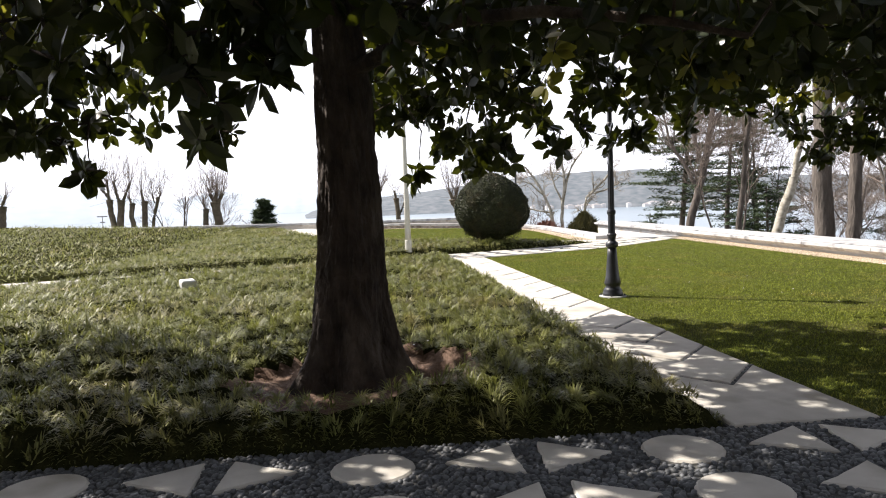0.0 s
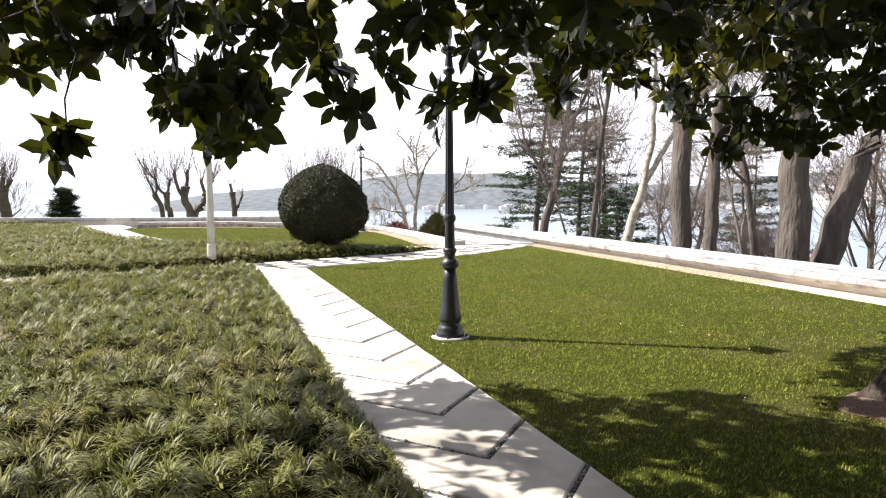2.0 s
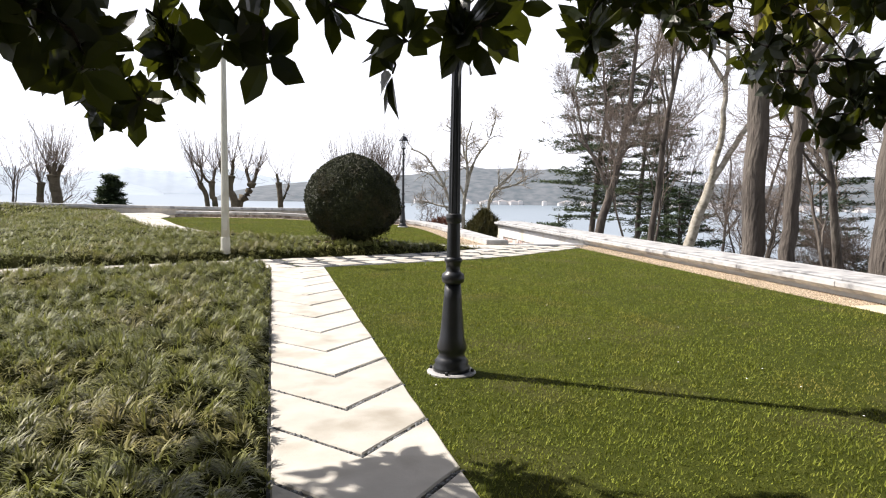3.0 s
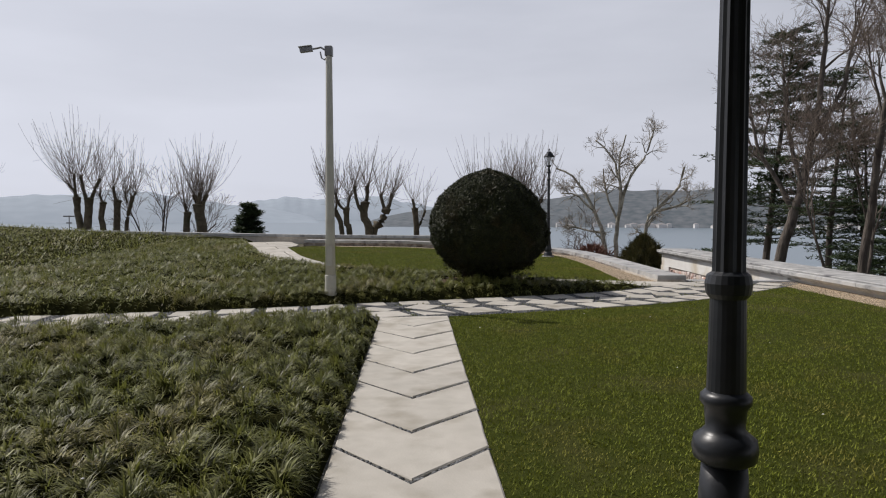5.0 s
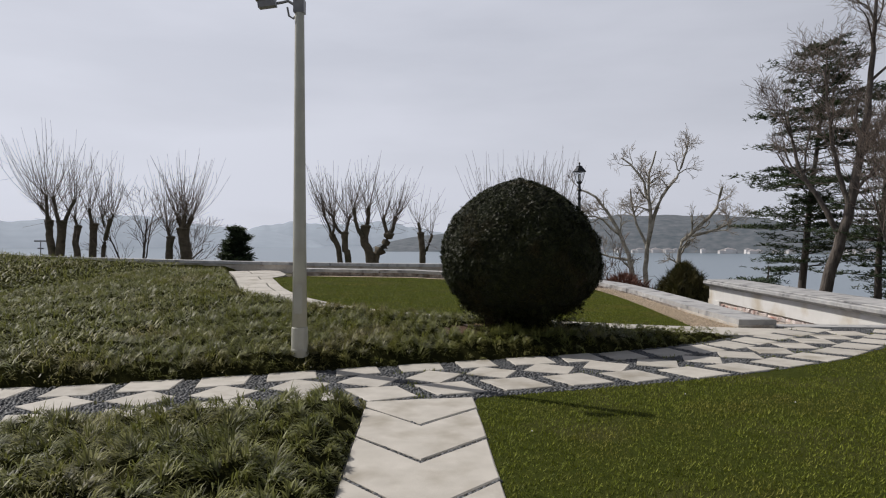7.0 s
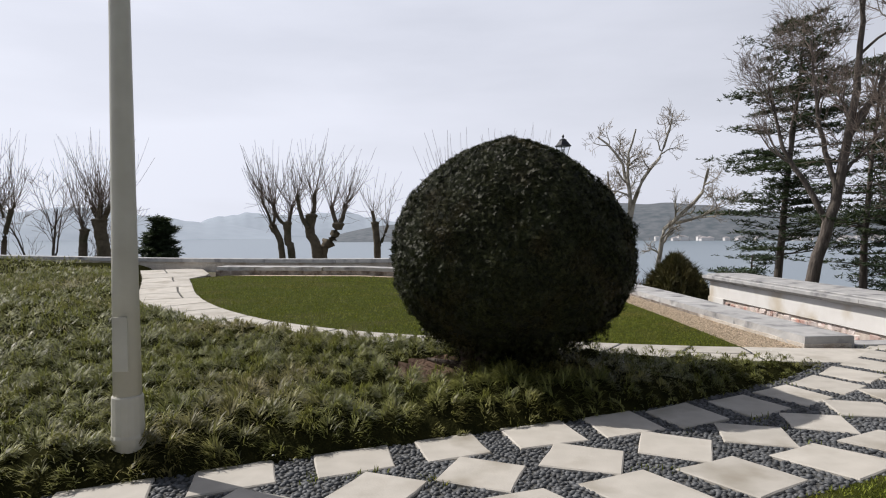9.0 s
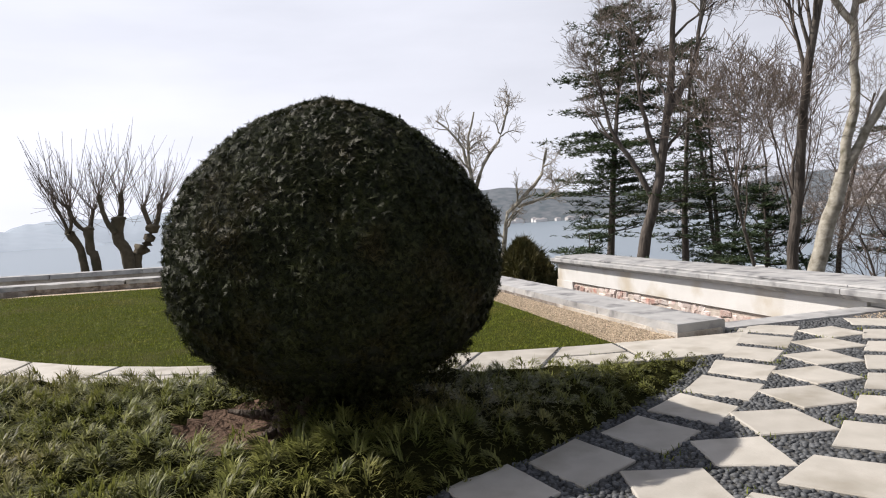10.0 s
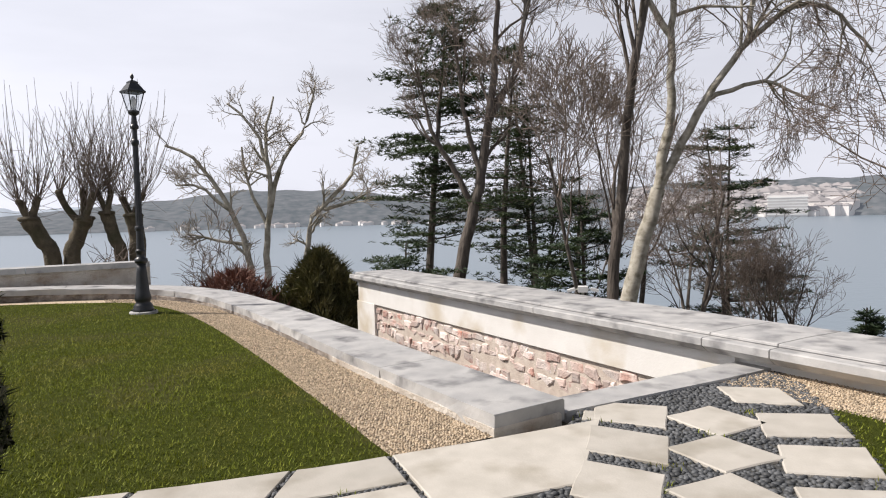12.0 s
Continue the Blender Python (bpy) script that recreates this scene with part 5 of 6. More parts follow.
def bush_r(z, a):
    lump = 0.03 * np.sin(3 * a + 2 * z) + 0.022 * np.sin(7 * a - 5 * z) + 0.018 * np.sin(13 * a + 9 * z)
    return np.interp(z, PROF[:, 0], PROF[:, 1]) * (1 + lump)


# solid core, coloured near black for the shade behind the needles
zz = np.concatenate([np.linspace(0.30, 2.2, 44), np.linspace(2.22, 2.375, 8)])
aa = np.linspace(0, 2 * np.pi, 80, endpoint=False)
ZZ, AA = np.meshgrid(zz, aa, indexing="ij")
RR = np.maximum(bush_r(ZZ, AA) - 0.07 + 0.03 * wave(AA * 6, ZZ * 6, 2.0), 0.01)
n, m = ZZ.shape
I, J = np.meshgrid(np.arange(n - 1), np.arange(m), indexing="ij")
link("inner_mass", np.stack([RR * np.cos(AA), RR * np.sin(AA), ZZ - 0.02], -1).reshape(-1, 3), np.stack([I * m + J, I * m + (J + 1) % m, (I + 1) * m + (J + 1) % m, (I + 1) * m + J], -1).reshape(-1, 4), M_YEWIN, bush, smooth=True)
N = 58000
cz = bs.uniform(0.28, 2.38, N * 2)
keep = bs.uniform(0, 1.25, N * 2) < np.interp(cz, PROF[:, 0], PROF[:, 1]) * 0.8 + 0.3
cz = cz[keep][:N]
N = len(cz)
ca = bs.uniform(0, 2 * np.pi, N)
cr = bush_r(cz, ca) - 0.055 + bs.normal(0, 0.012, N) + 0.02 * wave(ca * 7, cz * 7, 1.7) + 0.018 * wave(ca * 19, cz * 17, 1.3, 5.0)
slope_r = np.gradient(PROF[:, 1], PROF[:, 0])
nz = -np.interp(cz, PROF[:, 0], slope_r)
nrm = np.stack([np.cos(ca), np.sin(ca), np.clip(nz, -1.6, 4)], -1)
nrm /= np.linalg.norm(nrm, axis=1)[:, None]
C = np.stack([cr * np.cos(ca), cr * np.sin(ca), cz], -1)
tang = np.cross(nrm, bs.normal(0, 1, (N, 3)))
tang /= np.linalg.norm(tang, axis=1)[:, None]
axis = tang * 0.85 + nrm * bs.uniform(0.1, 0.75, (N, 1)) + np.array([0, 0, 0.1])
low = cz < 0.62
C[low, 2] -= bs.exponential(0.045, low.sum()) * (1 + wave(ca[low] * 5, cz[low] * 5, 1.9))
axis[low, 2] -= 0.7
axis /= np.linalg.norm(axis, axis=1)[:, None]
V, F, base = [], [], 0
side = np.cross(nrm, axis) + bs.normal(0, 0.28, (N, 3))
side /= np.linalg.norm(side, axis=1)[:, None]
ln = bs.uniform(0.03, 0.06, N)[:, None]
for k, (along, out_, w) in enumerate([(0.35, 0.55, 0.12), (0.35, -0.55, 0.12), (0.6, 0.5, 0.11), (0.6, -0.5, 0.11), (0.75, 0.0, 0.09)]):
    b0 = C + axis * ln * (along - 0.3)
    tip = b0 + axis * ln * 0.45 + side * ln * out_
    wv = np.cross(tip - b0, axis + nrm * 0.3) if abs(out_) > 0 else side * ln * 0.2
    wv = (axis * ln * w)
    V.append(np.stack([b0 - wv, b0 + wv, tip], 1).reshape(-1, 3))
    F.append(np.arange(N * 3).reshape(-1, 3) + base)
    base += N * 3
link("foliage", np.concatenate(V), np.concatenate(F), M_YEW, bush, "clipped dark green yew needles with bronze tips")
rs = np.random.default_rng(8)
stem = [limb((-0.42 + 0.1 * math.cos(k), 0.1 * math.sin(k * 2), -0.05), (0.25 + rs.normal(0, 0.2), rs.normal(0, 0.25), 1), 0.75, 0.075, 0.05, rs, 6, 0.15)[:2] for k in range(6)]
stem += [limb((-0.4, 0.0, 0.13), (math.cos(a), math.sin(a), -0.12), 0.45, 0.06, 0.015, rs, 5, 0.15)[:2] for a in np.linspace(1.5, 6.5, 7)]
v, f = tubes(stem, 8)
link("trunk", v, f, M_BARK, bush, "gnarled reddish trunk with surface roots", smooth=True)
bush.matrix_world = pose(BUSH[0], BUSH[1], 0.0)
tagged(bush, "large rounded clipped yew on a gnarled short trunk", "bush")

# ---- magnolias over the entry ----
LEAF_V = np.array([(0, 0, 0), (0.30, -0.22, 0.035), (0.30, 0, 0), (0.30, 0.22, 0.035), (0.64, -0.25, 0.02), (0.64, 0, -0.02), (0.64, 0.25, 0.02), (1.0, 0, -0.08)])
LEAF_F = np.array([(0, 1, 2), (0, 2, 3), (1, 4, 5), (1, 5, 2), (2, 5, 6), (2, 6, 3), (4, 7, 5), (5, 7, 6)])


def rosette(rs, count=9, size=0.17):
    """A whorl of leathery leaves round a shoot that points along +z."""
    V, F = [], []
    for k in range(count):
        a = k * 2.399 + rs.normal(0, 0.25)
        el = rs.uniform(-0.5, 0.9)
        s = size * rs.uniform(0.65, 1.15)
        d = np.array([math.cos(a) * math.cos(el), math.sin(a) * math.cos(el), math.sin(el)])
        w = np.array([-math.sin(a), math.cos(a), 0]) + rs.normal(0, 0.25, 3)
        w -= d * w.dot(d)
        w /= np.linalg.norm(w)
        u = np.cross(d, w)
        V.append(d * 0.012 + s * (LEAF_V[:, :1] * d + LEAF_V[:, 1:2] * w + LEAF_V[:, 2:] * u * (1 + rs.normal(0, 0.5))))
        F.append(LEAF_F + 8 * k)
    return np.concatenate(V), np.concatenate(F)


def magnolia(x, y, height, sites, seed, label, flute=1.0, lean=(0.0, 0.0)):
    """sites: places of the leaf whorls, from the crown's middle, lowest parts first."""
    rs = np.random.default_rng(seed)
    ob = new("magnolia_tree")
    zs = np.array([-0.15, 0.0, 0.08, 0.18, 0.32, 0.5, 0.75, 1.1, 1.5, 1.9, 2.3, 2.8, 3.4, 4.2, 5.2])
    rr = 0.9 * np.array([0.62, 0.52, 0.46, 0.42, 0.38, 0.345, 0.32, 0.295, 0.27, 0.255, 0.25, 0.22, 0.19, 0.13, 0.05])
    fine_z = np.concatenate([np.linspace(-0.15, 3.4, 230), np.linspace(3.45, 5.2, 20)])
    fr = np.interp(fine_z, zs, rr)
    an = np.linspace(0, 2 * np.pi, 150, endpoint=False)
    ZZ, AA = np.meshgrid(fine_z, an, indexing="ij")
    root = np.clip(1 - ZZ / 1.1, 0, 1.2) ** 1.6
    RR = fr[:, None] * (1 + flute * root * (0.30 * np.sin(5 * AA + seed) + 0.16 * np.sin(8 * AA + 2.0)) + 0.025 * np.sin(9 * AA + 0.8 * ZZ) + 0.03 * wave(AA * 5, ZZ * 3.0, 1.5, seed) + 0.022 * wave(AA * 14, ZZ * 5, 1.5, 2.0))
    ridges = 0.5 - np.abs(wave(AA * 9 + 0.8 * np.sin(ZZ * 3.1), ZZ * 2.6, 2.0, 7.0 + seed)) + 0.4 * (0.5 - np.abs(wave(AA * 17, ZZ * 6.0, 2.0, 3.0)))
    RR = RR + 0.022 * ridges * np.clip(1.3 - 0.2 * ZZ, 0.4, 1)
    cx, cy = 0.06 * np.sin(ZZ * 0.9) + lean[0] * ZZ, 0.04 * np.sin(ZZ * 0.7) + lean[1] * ZZ
    n, m = ZZ.shape
    I, J = np.meshgrid(np.arange(n - 1), np.arange(m), indexing="ij")
    link("trunk", np.stack([cx + RR * np.cos(AA), cy + RR * np.sin(AA), ZZ], -1).reshape(-1, 3), np.stack([I * m + J, I * m + (J + 1) % m, (I + 1) * m + (J + 1) % m, (I + 1) * m + J], -1).reshape(-1, 4), M_BARK, ob, "thick trunk with furrowed bark and flaring roots", smooth=True)
    limbs = []
    for k in range(22):
        a = k * 2.399 + 0.4
        h = rs.uniform(2.5, 4.6)
        q, qr, _ = limb((0.06 * math.sin(h * 0.9) + lean[0] * h, lean[1] * h, h), (math.cos(a), math.sin(a), 0.25), rs.uniform(2.0, 3.4), 0.07, 0.018, rs, 8, 0.10, 0.25)
        limbs.append((q, qr))
    for one in limbs:
        v, f = tubes([one], 7)
        link("limb", v, f, M_BARK, ob, smooth=True)
    lp = np.concatenate([q[2:] for q, _ in limbs])
    twigs, kinds = [], [rosette(np.random.default_rng(seed * 10 + k), 7 + k % 4, 0.18 + 0.012 * (k % 3)) for k in range(8)]
    meshes = []
    for V, F in kinds:
        me = bpy.data.meshes.new("sprig")
        me.from_pydata([tuple(p) for p in V], [], [tuple(int(i) for i in t) for t in F])
        me.materials.append(M_LEAF)
        meshes.append(me)
    joined_v, joined_f, base = [], [], 0
    bright_v, bright_f, bright_base = [], [], 0
    nodes = np.concatenate([lp, np.zeros((len(sites), 3)) + 99.0])
    reach = np.array([np.min(np.linalg.norm(lp - s, axis=1)) for s in sites])
    joint = {}
    for k, i in enumerate(np.argsort(reach)):
        joint[int(i)] = nodes[np.argmin(np.linalg.norm(nodes - sites[i], axis=1) + 0.2 * (nodes[:, 2] < sites[i][2]))]
        nodes[len(lp) + k] = sites[i]
    for k, s in enumerate(sites):
        near = joint[k]
        mid = near * 0.45 + s * 0.55 + np.array([rs.normal(0, 0.05), rs.normal(0, 0.05), 0.05])
        pre = near * 0.15 + s * 0.85 + np.array([rs.normal(0, 0.03), rs.normal(0, 0.03), 0.02])
        twigs.append((np.array([near, mid, pre, s]), np.array([0.014, 0.009, 0.006, 0.005])))
        ax = s - pre + np.array([rs.normal(0, 0.06), rs.normal(0, 0.06), 0.05])
        q = Vector(ax).to_track_quat("Z", "Y")
        kk = int(rs.integers(0, 8))
        m4 = Matrix.Translation(s) @ q.to_matrix().to_4x4() @ Matrix.Rotation(rs.uniform(0, 6.28), 4, "Z")
        if k < 240:
            o = new("sprig", meshes[kk])
            o.parent = ob
            o.matrix_local = m4
            continue
        V, F = kinds[kk]
        R = np.array(m4.to_3x3())
        if rs.random() < 0.05:
            bright_v.append(V @ R.T + s)
            bright_f.append(F + bright_base)
            bright_base += len(V)
        else:
            joined_v.append(V @ R.T + s)
            joined_f.append(F + base)
            base += len(V)
    v, f = tubes(twigs, 3)
    tagged(link("twigs", v, f, M_BARK, ob), kind="stuff")
    tagged(link("leaves", np.concatenate(joined_v), np.concatenate(joined_f), M_LEAF, ob, "mass of glossy dark green leaves"), kind="stuff")
    if bright_v:
        tagged(link("yellow_leaves", np.concatenate(bright_v), np.concatenate(bright_f), M_LEAFBRIGHT, ob, "scattered yellow leaves coloured bright as if backlit"), kind="stuff")
    ob.matrix_world = Matrix.Translation((x, y, 0.0))
    return tagged(ob, label, "tree", "magnolias at the entry")


def crown_sites(rs, count, cx, cy, rx, ry, low, top, rim):
    """Whorl places in a wide crown: dense towards its underside and rim; rim hangs lowest."""
    out = []
    while len(out) < count:
        a, r = rs.uniform(0, 2 * math.pi), math.sqrt(rs.uniform(0, 1))
        x, y = cx + rx * r * math.cos(a), cy + ry * r * math.sin(a)
        r_ = r * (1 + 0.1 * math.sin(3 * a) + 0.08 * math.sin(7 * a + 1))
        if r_ > 1:
            continue
        lo = low(x, y) + (0.45 if r < rim else 0.0) * (1 - r / rim)
        hi = top * math.sqrt(max(0.0, 1 - 0.75 * r * r))
        z = lo + (hi - lo) * rs.uniform(0, 1) ** 1.7
        if z < hi + 0.1:
            out.append(np.array([x, y, z]))
    return sorted(out, key=lambda s: s[2])


def low_a(x, y):
    wx, wy = x + TREE_A[0], y + TREE_A[1]
    if wy > 6.3 and wx > 1.35:
        return 2.48
    return 2.32 + 0.2 * math.sin(wx * 2.3 + wy) + 0.12 * math.sin(wx * 5.1)


def low_b(x, y):
    wx, wy = x + TREE_B[0], y + TREE_B[1]
    if wy > 5.5 and wx < 4.9:
        return 2.75
    return 2.2 + 0.25 * math.sin(wx * 2.7 + wy * 0.8)


ra = np.random.default_rng(91)
sites_a = crown_sites(ra, 1500, 0.1, -0.2, 4.3, 3.6, low_a, 6.2, 0.7)
rb = np.random.default_rng(92)
sites_b = crown_sites(rb, 1500, 0.3, -0.3, 3.9, 3.4, low_b, 6.0, 0.7)
rc = np.random.default_rng(93)
sites_c = crown_sites(rc, 800, -0.3, -0.2, 4.2, 3.8, lambda x, y: 2.3 + 0.25 * math.sin(x * 2.1 + y), 6.2, 0.7)
# the crowns are lifted clear of the walk
way = spline([(0.0, 0.0), (0.35, 1.5), (1.4, 3.3), (2.3, 5.2)], 0.4)


def lifted(sites, at):
    keep = []
    for s in sites:
        d = np.hypot(way[:, 0] - s[0] - at[0], way[:, 1] - s[1] - at[1])
        if np.all((d > 2.5) | (s[2] > 1.5 + 0.42 * np.maximum(d, 1.6))):
            keep.append(s)
    return keep


sites_a, sites_b = lifted(sites_a, TREE_A), lifted(sites_b, TREE_B)


def in_gap(s):
    """A thin place in the crown between two limbs."""
    dx, dy = s[0] + TREE_A[0] - 0.1, s[1] + TREE_A[1] - 0.6
    return -0.47 < math.atan2(dx, dy) < -0.2 and s[2] < 1.5 + 0.33 * math.hypot(dx, dy)


sites_a = [s for s in sites_a if not in_gap(s) or ra.random() < 0.3]
# hanging sprays on the sunny side of the crown
hang = [(1.30, 8.43, 2.12), (0.78, 8.52, 2.30), (0.66, 8.6, 2.12), (0.92, 8.6, 2.10), (1.05, 8.45, 1.98), (1.35, 8.4, 2.22), (0.39, 8.16, 2.7), (1.63, 7.2, 2.27), (1.85, 7.2, 2.1), (2.15, 7.2, 2.34), (2.45, 7.2, 2.15), (2.7, 7.2, 2.35), (1.1, 7.2, 2.16), (0.21, 7.0, 1.8), (1.14, 7.0, 1.92), (0.87, 7.0, 2.1), (2.82, 7.3, 2.22), (-2.72, 6.0, 1.85), (-2.95, 6.0, 2.05), (-3.2, 6.0, 2.2), (-1.68, 6.0, 2.12), (-1.48, 6.0, 2.24), (-0.86, 3.2, 1.92), (-0.95, 3.15, 2.15), (-0.75, 3.2, 2.2), (-0.6, 3.25, 2.2), (-0.5, 3.3, 2.4), (-1.1, 3.2, 2.3), (-0.85, 3.3, 2.45), (-0.65, 3.2, 2.5), (-1.2, 3.1, 2.5), (-1.0, 3.2, 2.6)]
hang_b = [(3.7, 8.3, 2.58), (4.0, 8.3, 2.68), (4.44, 8.3, 2.64), (5.6, 8.3, 1.92), (5.75, 8.3, 2.08), (6.16, 8.3, 2.18), (6.78, 8.3, 2.1), (7.08, 8.3, 2.3), (3.4, 7.5, 2.2)]
# extra high whorls, mostly out of sight, added to deepen the shade below
for tree_, into_, r_, shade_fill_ in ((TREE_A, sites_a, 4.0, 950), (TREE_B, sites_b, 3.6, 950), (TREE_C, sites_c, 4.3, 600)):
    for _ in range(shade_fill_):
        an_, rad_ = ra.uniform(0, 2 * math.pi), r_ * math.sqrt(ra.uniform(0, 1))
        into_.append(np.array([rad_ * math.cos(an_), rad_ * math.sin(an_) - 0.3, ra.uniform(3.4, 5.6) - 0.25 * rad_]))
sites_a[:] = [s for s in sites_a if not (-0.42 < math.atan2(s[0] + TREE_A[0] - 0.31, s[1] + TREE_A[1] - 1.6) < -0.13 and math.hypot(s[0] + TREE_A[0] - 0.31, s[1] + TREE_A[1] - 1.6) > 3.2 and s[2] < 1.5 + 0.42 * math.hypot(s[0] + TREE_A[0] - 0.31, s[1] + TREE_A[1] - 1.6))]
for spots_, tree_, into_ in ((hang, TREE_A, sites_a), (hang_b, TREE_B, sites_b)):
    for hx, hy, hz in spots_:
        for _ in range(3):
            into_.insert(0, np.array([hx - tree_[0], hy - tree_[1], hz]) + ra.normal(0, 0.075, 3))
magnolia(TREE_A[0], TREE_A[1], 5.5, sites_a, 1, "evergreen magnolia with thick dark trunk and glossy leaves")
magnolia(TREE_B[0], TREE_B[1], 5.3, sites_b, 2, "second evergreen magnolia at the lawn's edge with low leaves", 0.7, (0.05, 0.02))
magnolia(TREE_C[0], TREE_C[1], 5.4, sites_c, 3, "third evergreen magnolia in the row shading the lily turf")
soil_b = tagged(link("soil_ring", [(TREE_B[0], TREE_B[1], 0.05)] + [(TREE_B[0] + (0.75 + 0.1 * math.sin(3 * a) + 0.05 * math.sin(7 * a)) * math.cos(a), TREE_B[1] + (0.65 + 0.1 * math.sin(2 * a + 1)) * math.sin(a), 0.008) for a in np.linspace(0, 2 * math.pi, 40, endpoint=False)], [(0, 1 + k, 1 + (k + 1) % 40) for k in range(40)], M_SOIL), "bare red-brown soil round a tree", "soil", kind="structure")

# ---- town on the far shore ----
rt = np.random.default_rng(14)
tv, tf, rv, rf = [], [], [], []
for k in range(490):
    az = radians(rt.uniform(47, 63) if k < 420 else rt.uniform(4, 47))
    dist = rt.uniform(1440, 1900) if k < 420 else rt.uniform(1436, 1452)
    t = (dist - 1440) / 460
    w, h = (rt.uniform(6, 20), rt.uniform(6, 15)) if k < 420 else (rt.uniform(4, 9), rt.uniform(4, 8))
    cx_, cy_ = 4.4 + math.sin(az) * dist, 18 + math.cos(az) * dist
    z0 = SEA + 62 * math.sin(t * math.pi / 2) ** 0.8 if k < 420 else SEA + 1
    b = len(tv)
    for zz_ in (z0 - 8, z0 + h):
        tv += [(cx_ - w, cy_ - w, zz_), (cx_ + w, cy_ - w, zz_), (cx_ + w, cy_ + w, zz_), (cx_ - w, cy_ + w, zz_)]
    tf += [tuple(b + i for i in q) for q in ((0, 1, 5, 4), (1, 2, 6, 5), (2, 3, 7, 6), (3, 0, 4, 7), (4, 5, 6, 7))]
    b = len(rv)
    rv += [(cx_ - w * 1.1, cy_ - w * 1.1, z0 + h), (cx_ + w * 1.1, cy_ - w * 1.1, z0 + h), (cx_ + w * 1.1, cy_ + w * 1.1, z0 + h), (cx_ - w * 1.1, cy_ + w * 1.1, z0 + h), (cx_, cy_, z0 + h + w * 0.5)]
    rf += [tuple(b + i for i in q) for q in ((0, 1, 4), (1, 2, 4), (2, 3, 4), (3, 0, 4))]
town = tagged(new("far_town"), "hazy white houses climbing the far shore", "town", kind="stuff")
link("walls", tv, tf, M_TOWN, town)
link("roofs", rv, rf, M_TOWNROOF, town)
block = new("apartment_building")
aw = 34
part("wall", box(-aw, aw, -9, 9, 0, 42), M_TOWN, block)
for k in range(7):
    part("balcony", box(-aw - 1, aw + 1, -11.5, -9.0, 4 + k * 5.4, 5.6 + k * 5.4), M_WHITE, block)
az = radians(58.3)
block.matrix_world = pose(4.4 + math.sin(az) * 1420, 18 + math.cos(az) * 1420, SEA, 0, 0, -58)
tagged(block, "long white apartment block at the far water's edge", "building")

tug = new("boat")
part("hull", prism([(-9, -2.2), (6, -2.4), (10, 0), (6, 2.4), (-9, 2.2)], -0.5, 1.6, 0.3), M_CCTV, tug)
part("cabin", box(-5, 2, -1.6, 1.6, 1.55, 4.2, 0.3), M_TOWN, tug)
part("mast", lathe([(0.15, 4.1), (0.08, 7.5)], 6), M_CCTV, tug)
tug.matrix_world = pose(-560, 850, SEA, 0, 0, 15)
tagged(tug, "small dark boat with pale cabin on the water", "boat")

vane = new("signal_post")
part("mast", lathe([(0.03, -1.5), (0.025, 1.15)], 6), M_CCTV, vane)
for zz_, wd in ((1.1, 0.3), (0.75, 0.14), (0.35, 0.34)):
    part("arm", box(-wd, wd, -0.03, 0.03, zz_ - 0.03, zz_ + 0.04, 0.008), M_CCTV, vane)
vane.matrix_world = pose(-18.0, 41.6, 0.3)
tagged(vane, "small dark signal post beyond the boundary wall", "post")

# ---- rubble set in the stair wall ----
rw = np.random.default_rng(33)
zc = -0.34
while zc > -1.75:
    h = rw.uniform(0.08, 0.19)
    yc = 22.5 + rw.uniform(0, 0.1)
    while yc < 30.5:
        w = rw.uniform(0.09, 0.34)
        zr, zc = zc, zc + 0.05 * math.sin(yc * 2.3 + h * 40) + rw.normal(0, 0.012)
        zc = min(zc, -0.335)
        pts = [(yc + rw.normal(0, 0.03), zc - h + rw.normal(0, 0.03)), (yc + w * 0.5, zc - h + rw.normal(0, 0.02)), (yc + w + rw.normal(0, 0.03), zc - h + rw.normal(0, 0.03)), (yc + w + rw.normal(0, 0.02), zc - rw.uniform(0.0, 0.03)), (yc + w * rw.uniform(0.3, 0.7), zc), (yc + rw.normal(0, 0.02), zc - rw.uniform(0, 0.03))]
        bm = bmesh.new()
        dep = rw.uniform(0.0, 0.045)
        c = np.mean(pts, 0)
        a = [bm.verts.new((WALL_X + 0.03, p[0], p[1])) for p in pts]
        b = [bm.verts.new((WALL_X - dep * 0.7, c[0] + (p[0] - c[0]) * 0.93, c[1] + (p[1] - c[1]) * 0.93)) for p in pts]
        d = [bm.verts.new((WALL_X - dep - rw.uniform(0, 0.012), c[0] + (p[0] - c[0]) * 0.7, c[1] + (p[1] - c[1]) * 0.7)) for p in pts]
        for r1, r2 in ((a, b), (b, d)):
            for i in range(6):
                bm.faces.new((r1[i], r1[(i + 1) % 6], r2[(i + 1) % 6], r2[i]))
        bm.faces.new(d)
        bmesh.ops.recalc_face_normals(bm, faces=bm.faces[:])
        part("stone", bm, M_RUBBLE, wall_east)
        yc += w + rw.uniform(0.0, 0.025)
        zc = zr
    zc -= h + rw.uniform(0.005, 0.02)
part("mortar", box(WALL_X - 0.012, WALL_X + 0.001, 22.4, 30.54, -3.3, -0.33), M_MORTAR, wall_east)

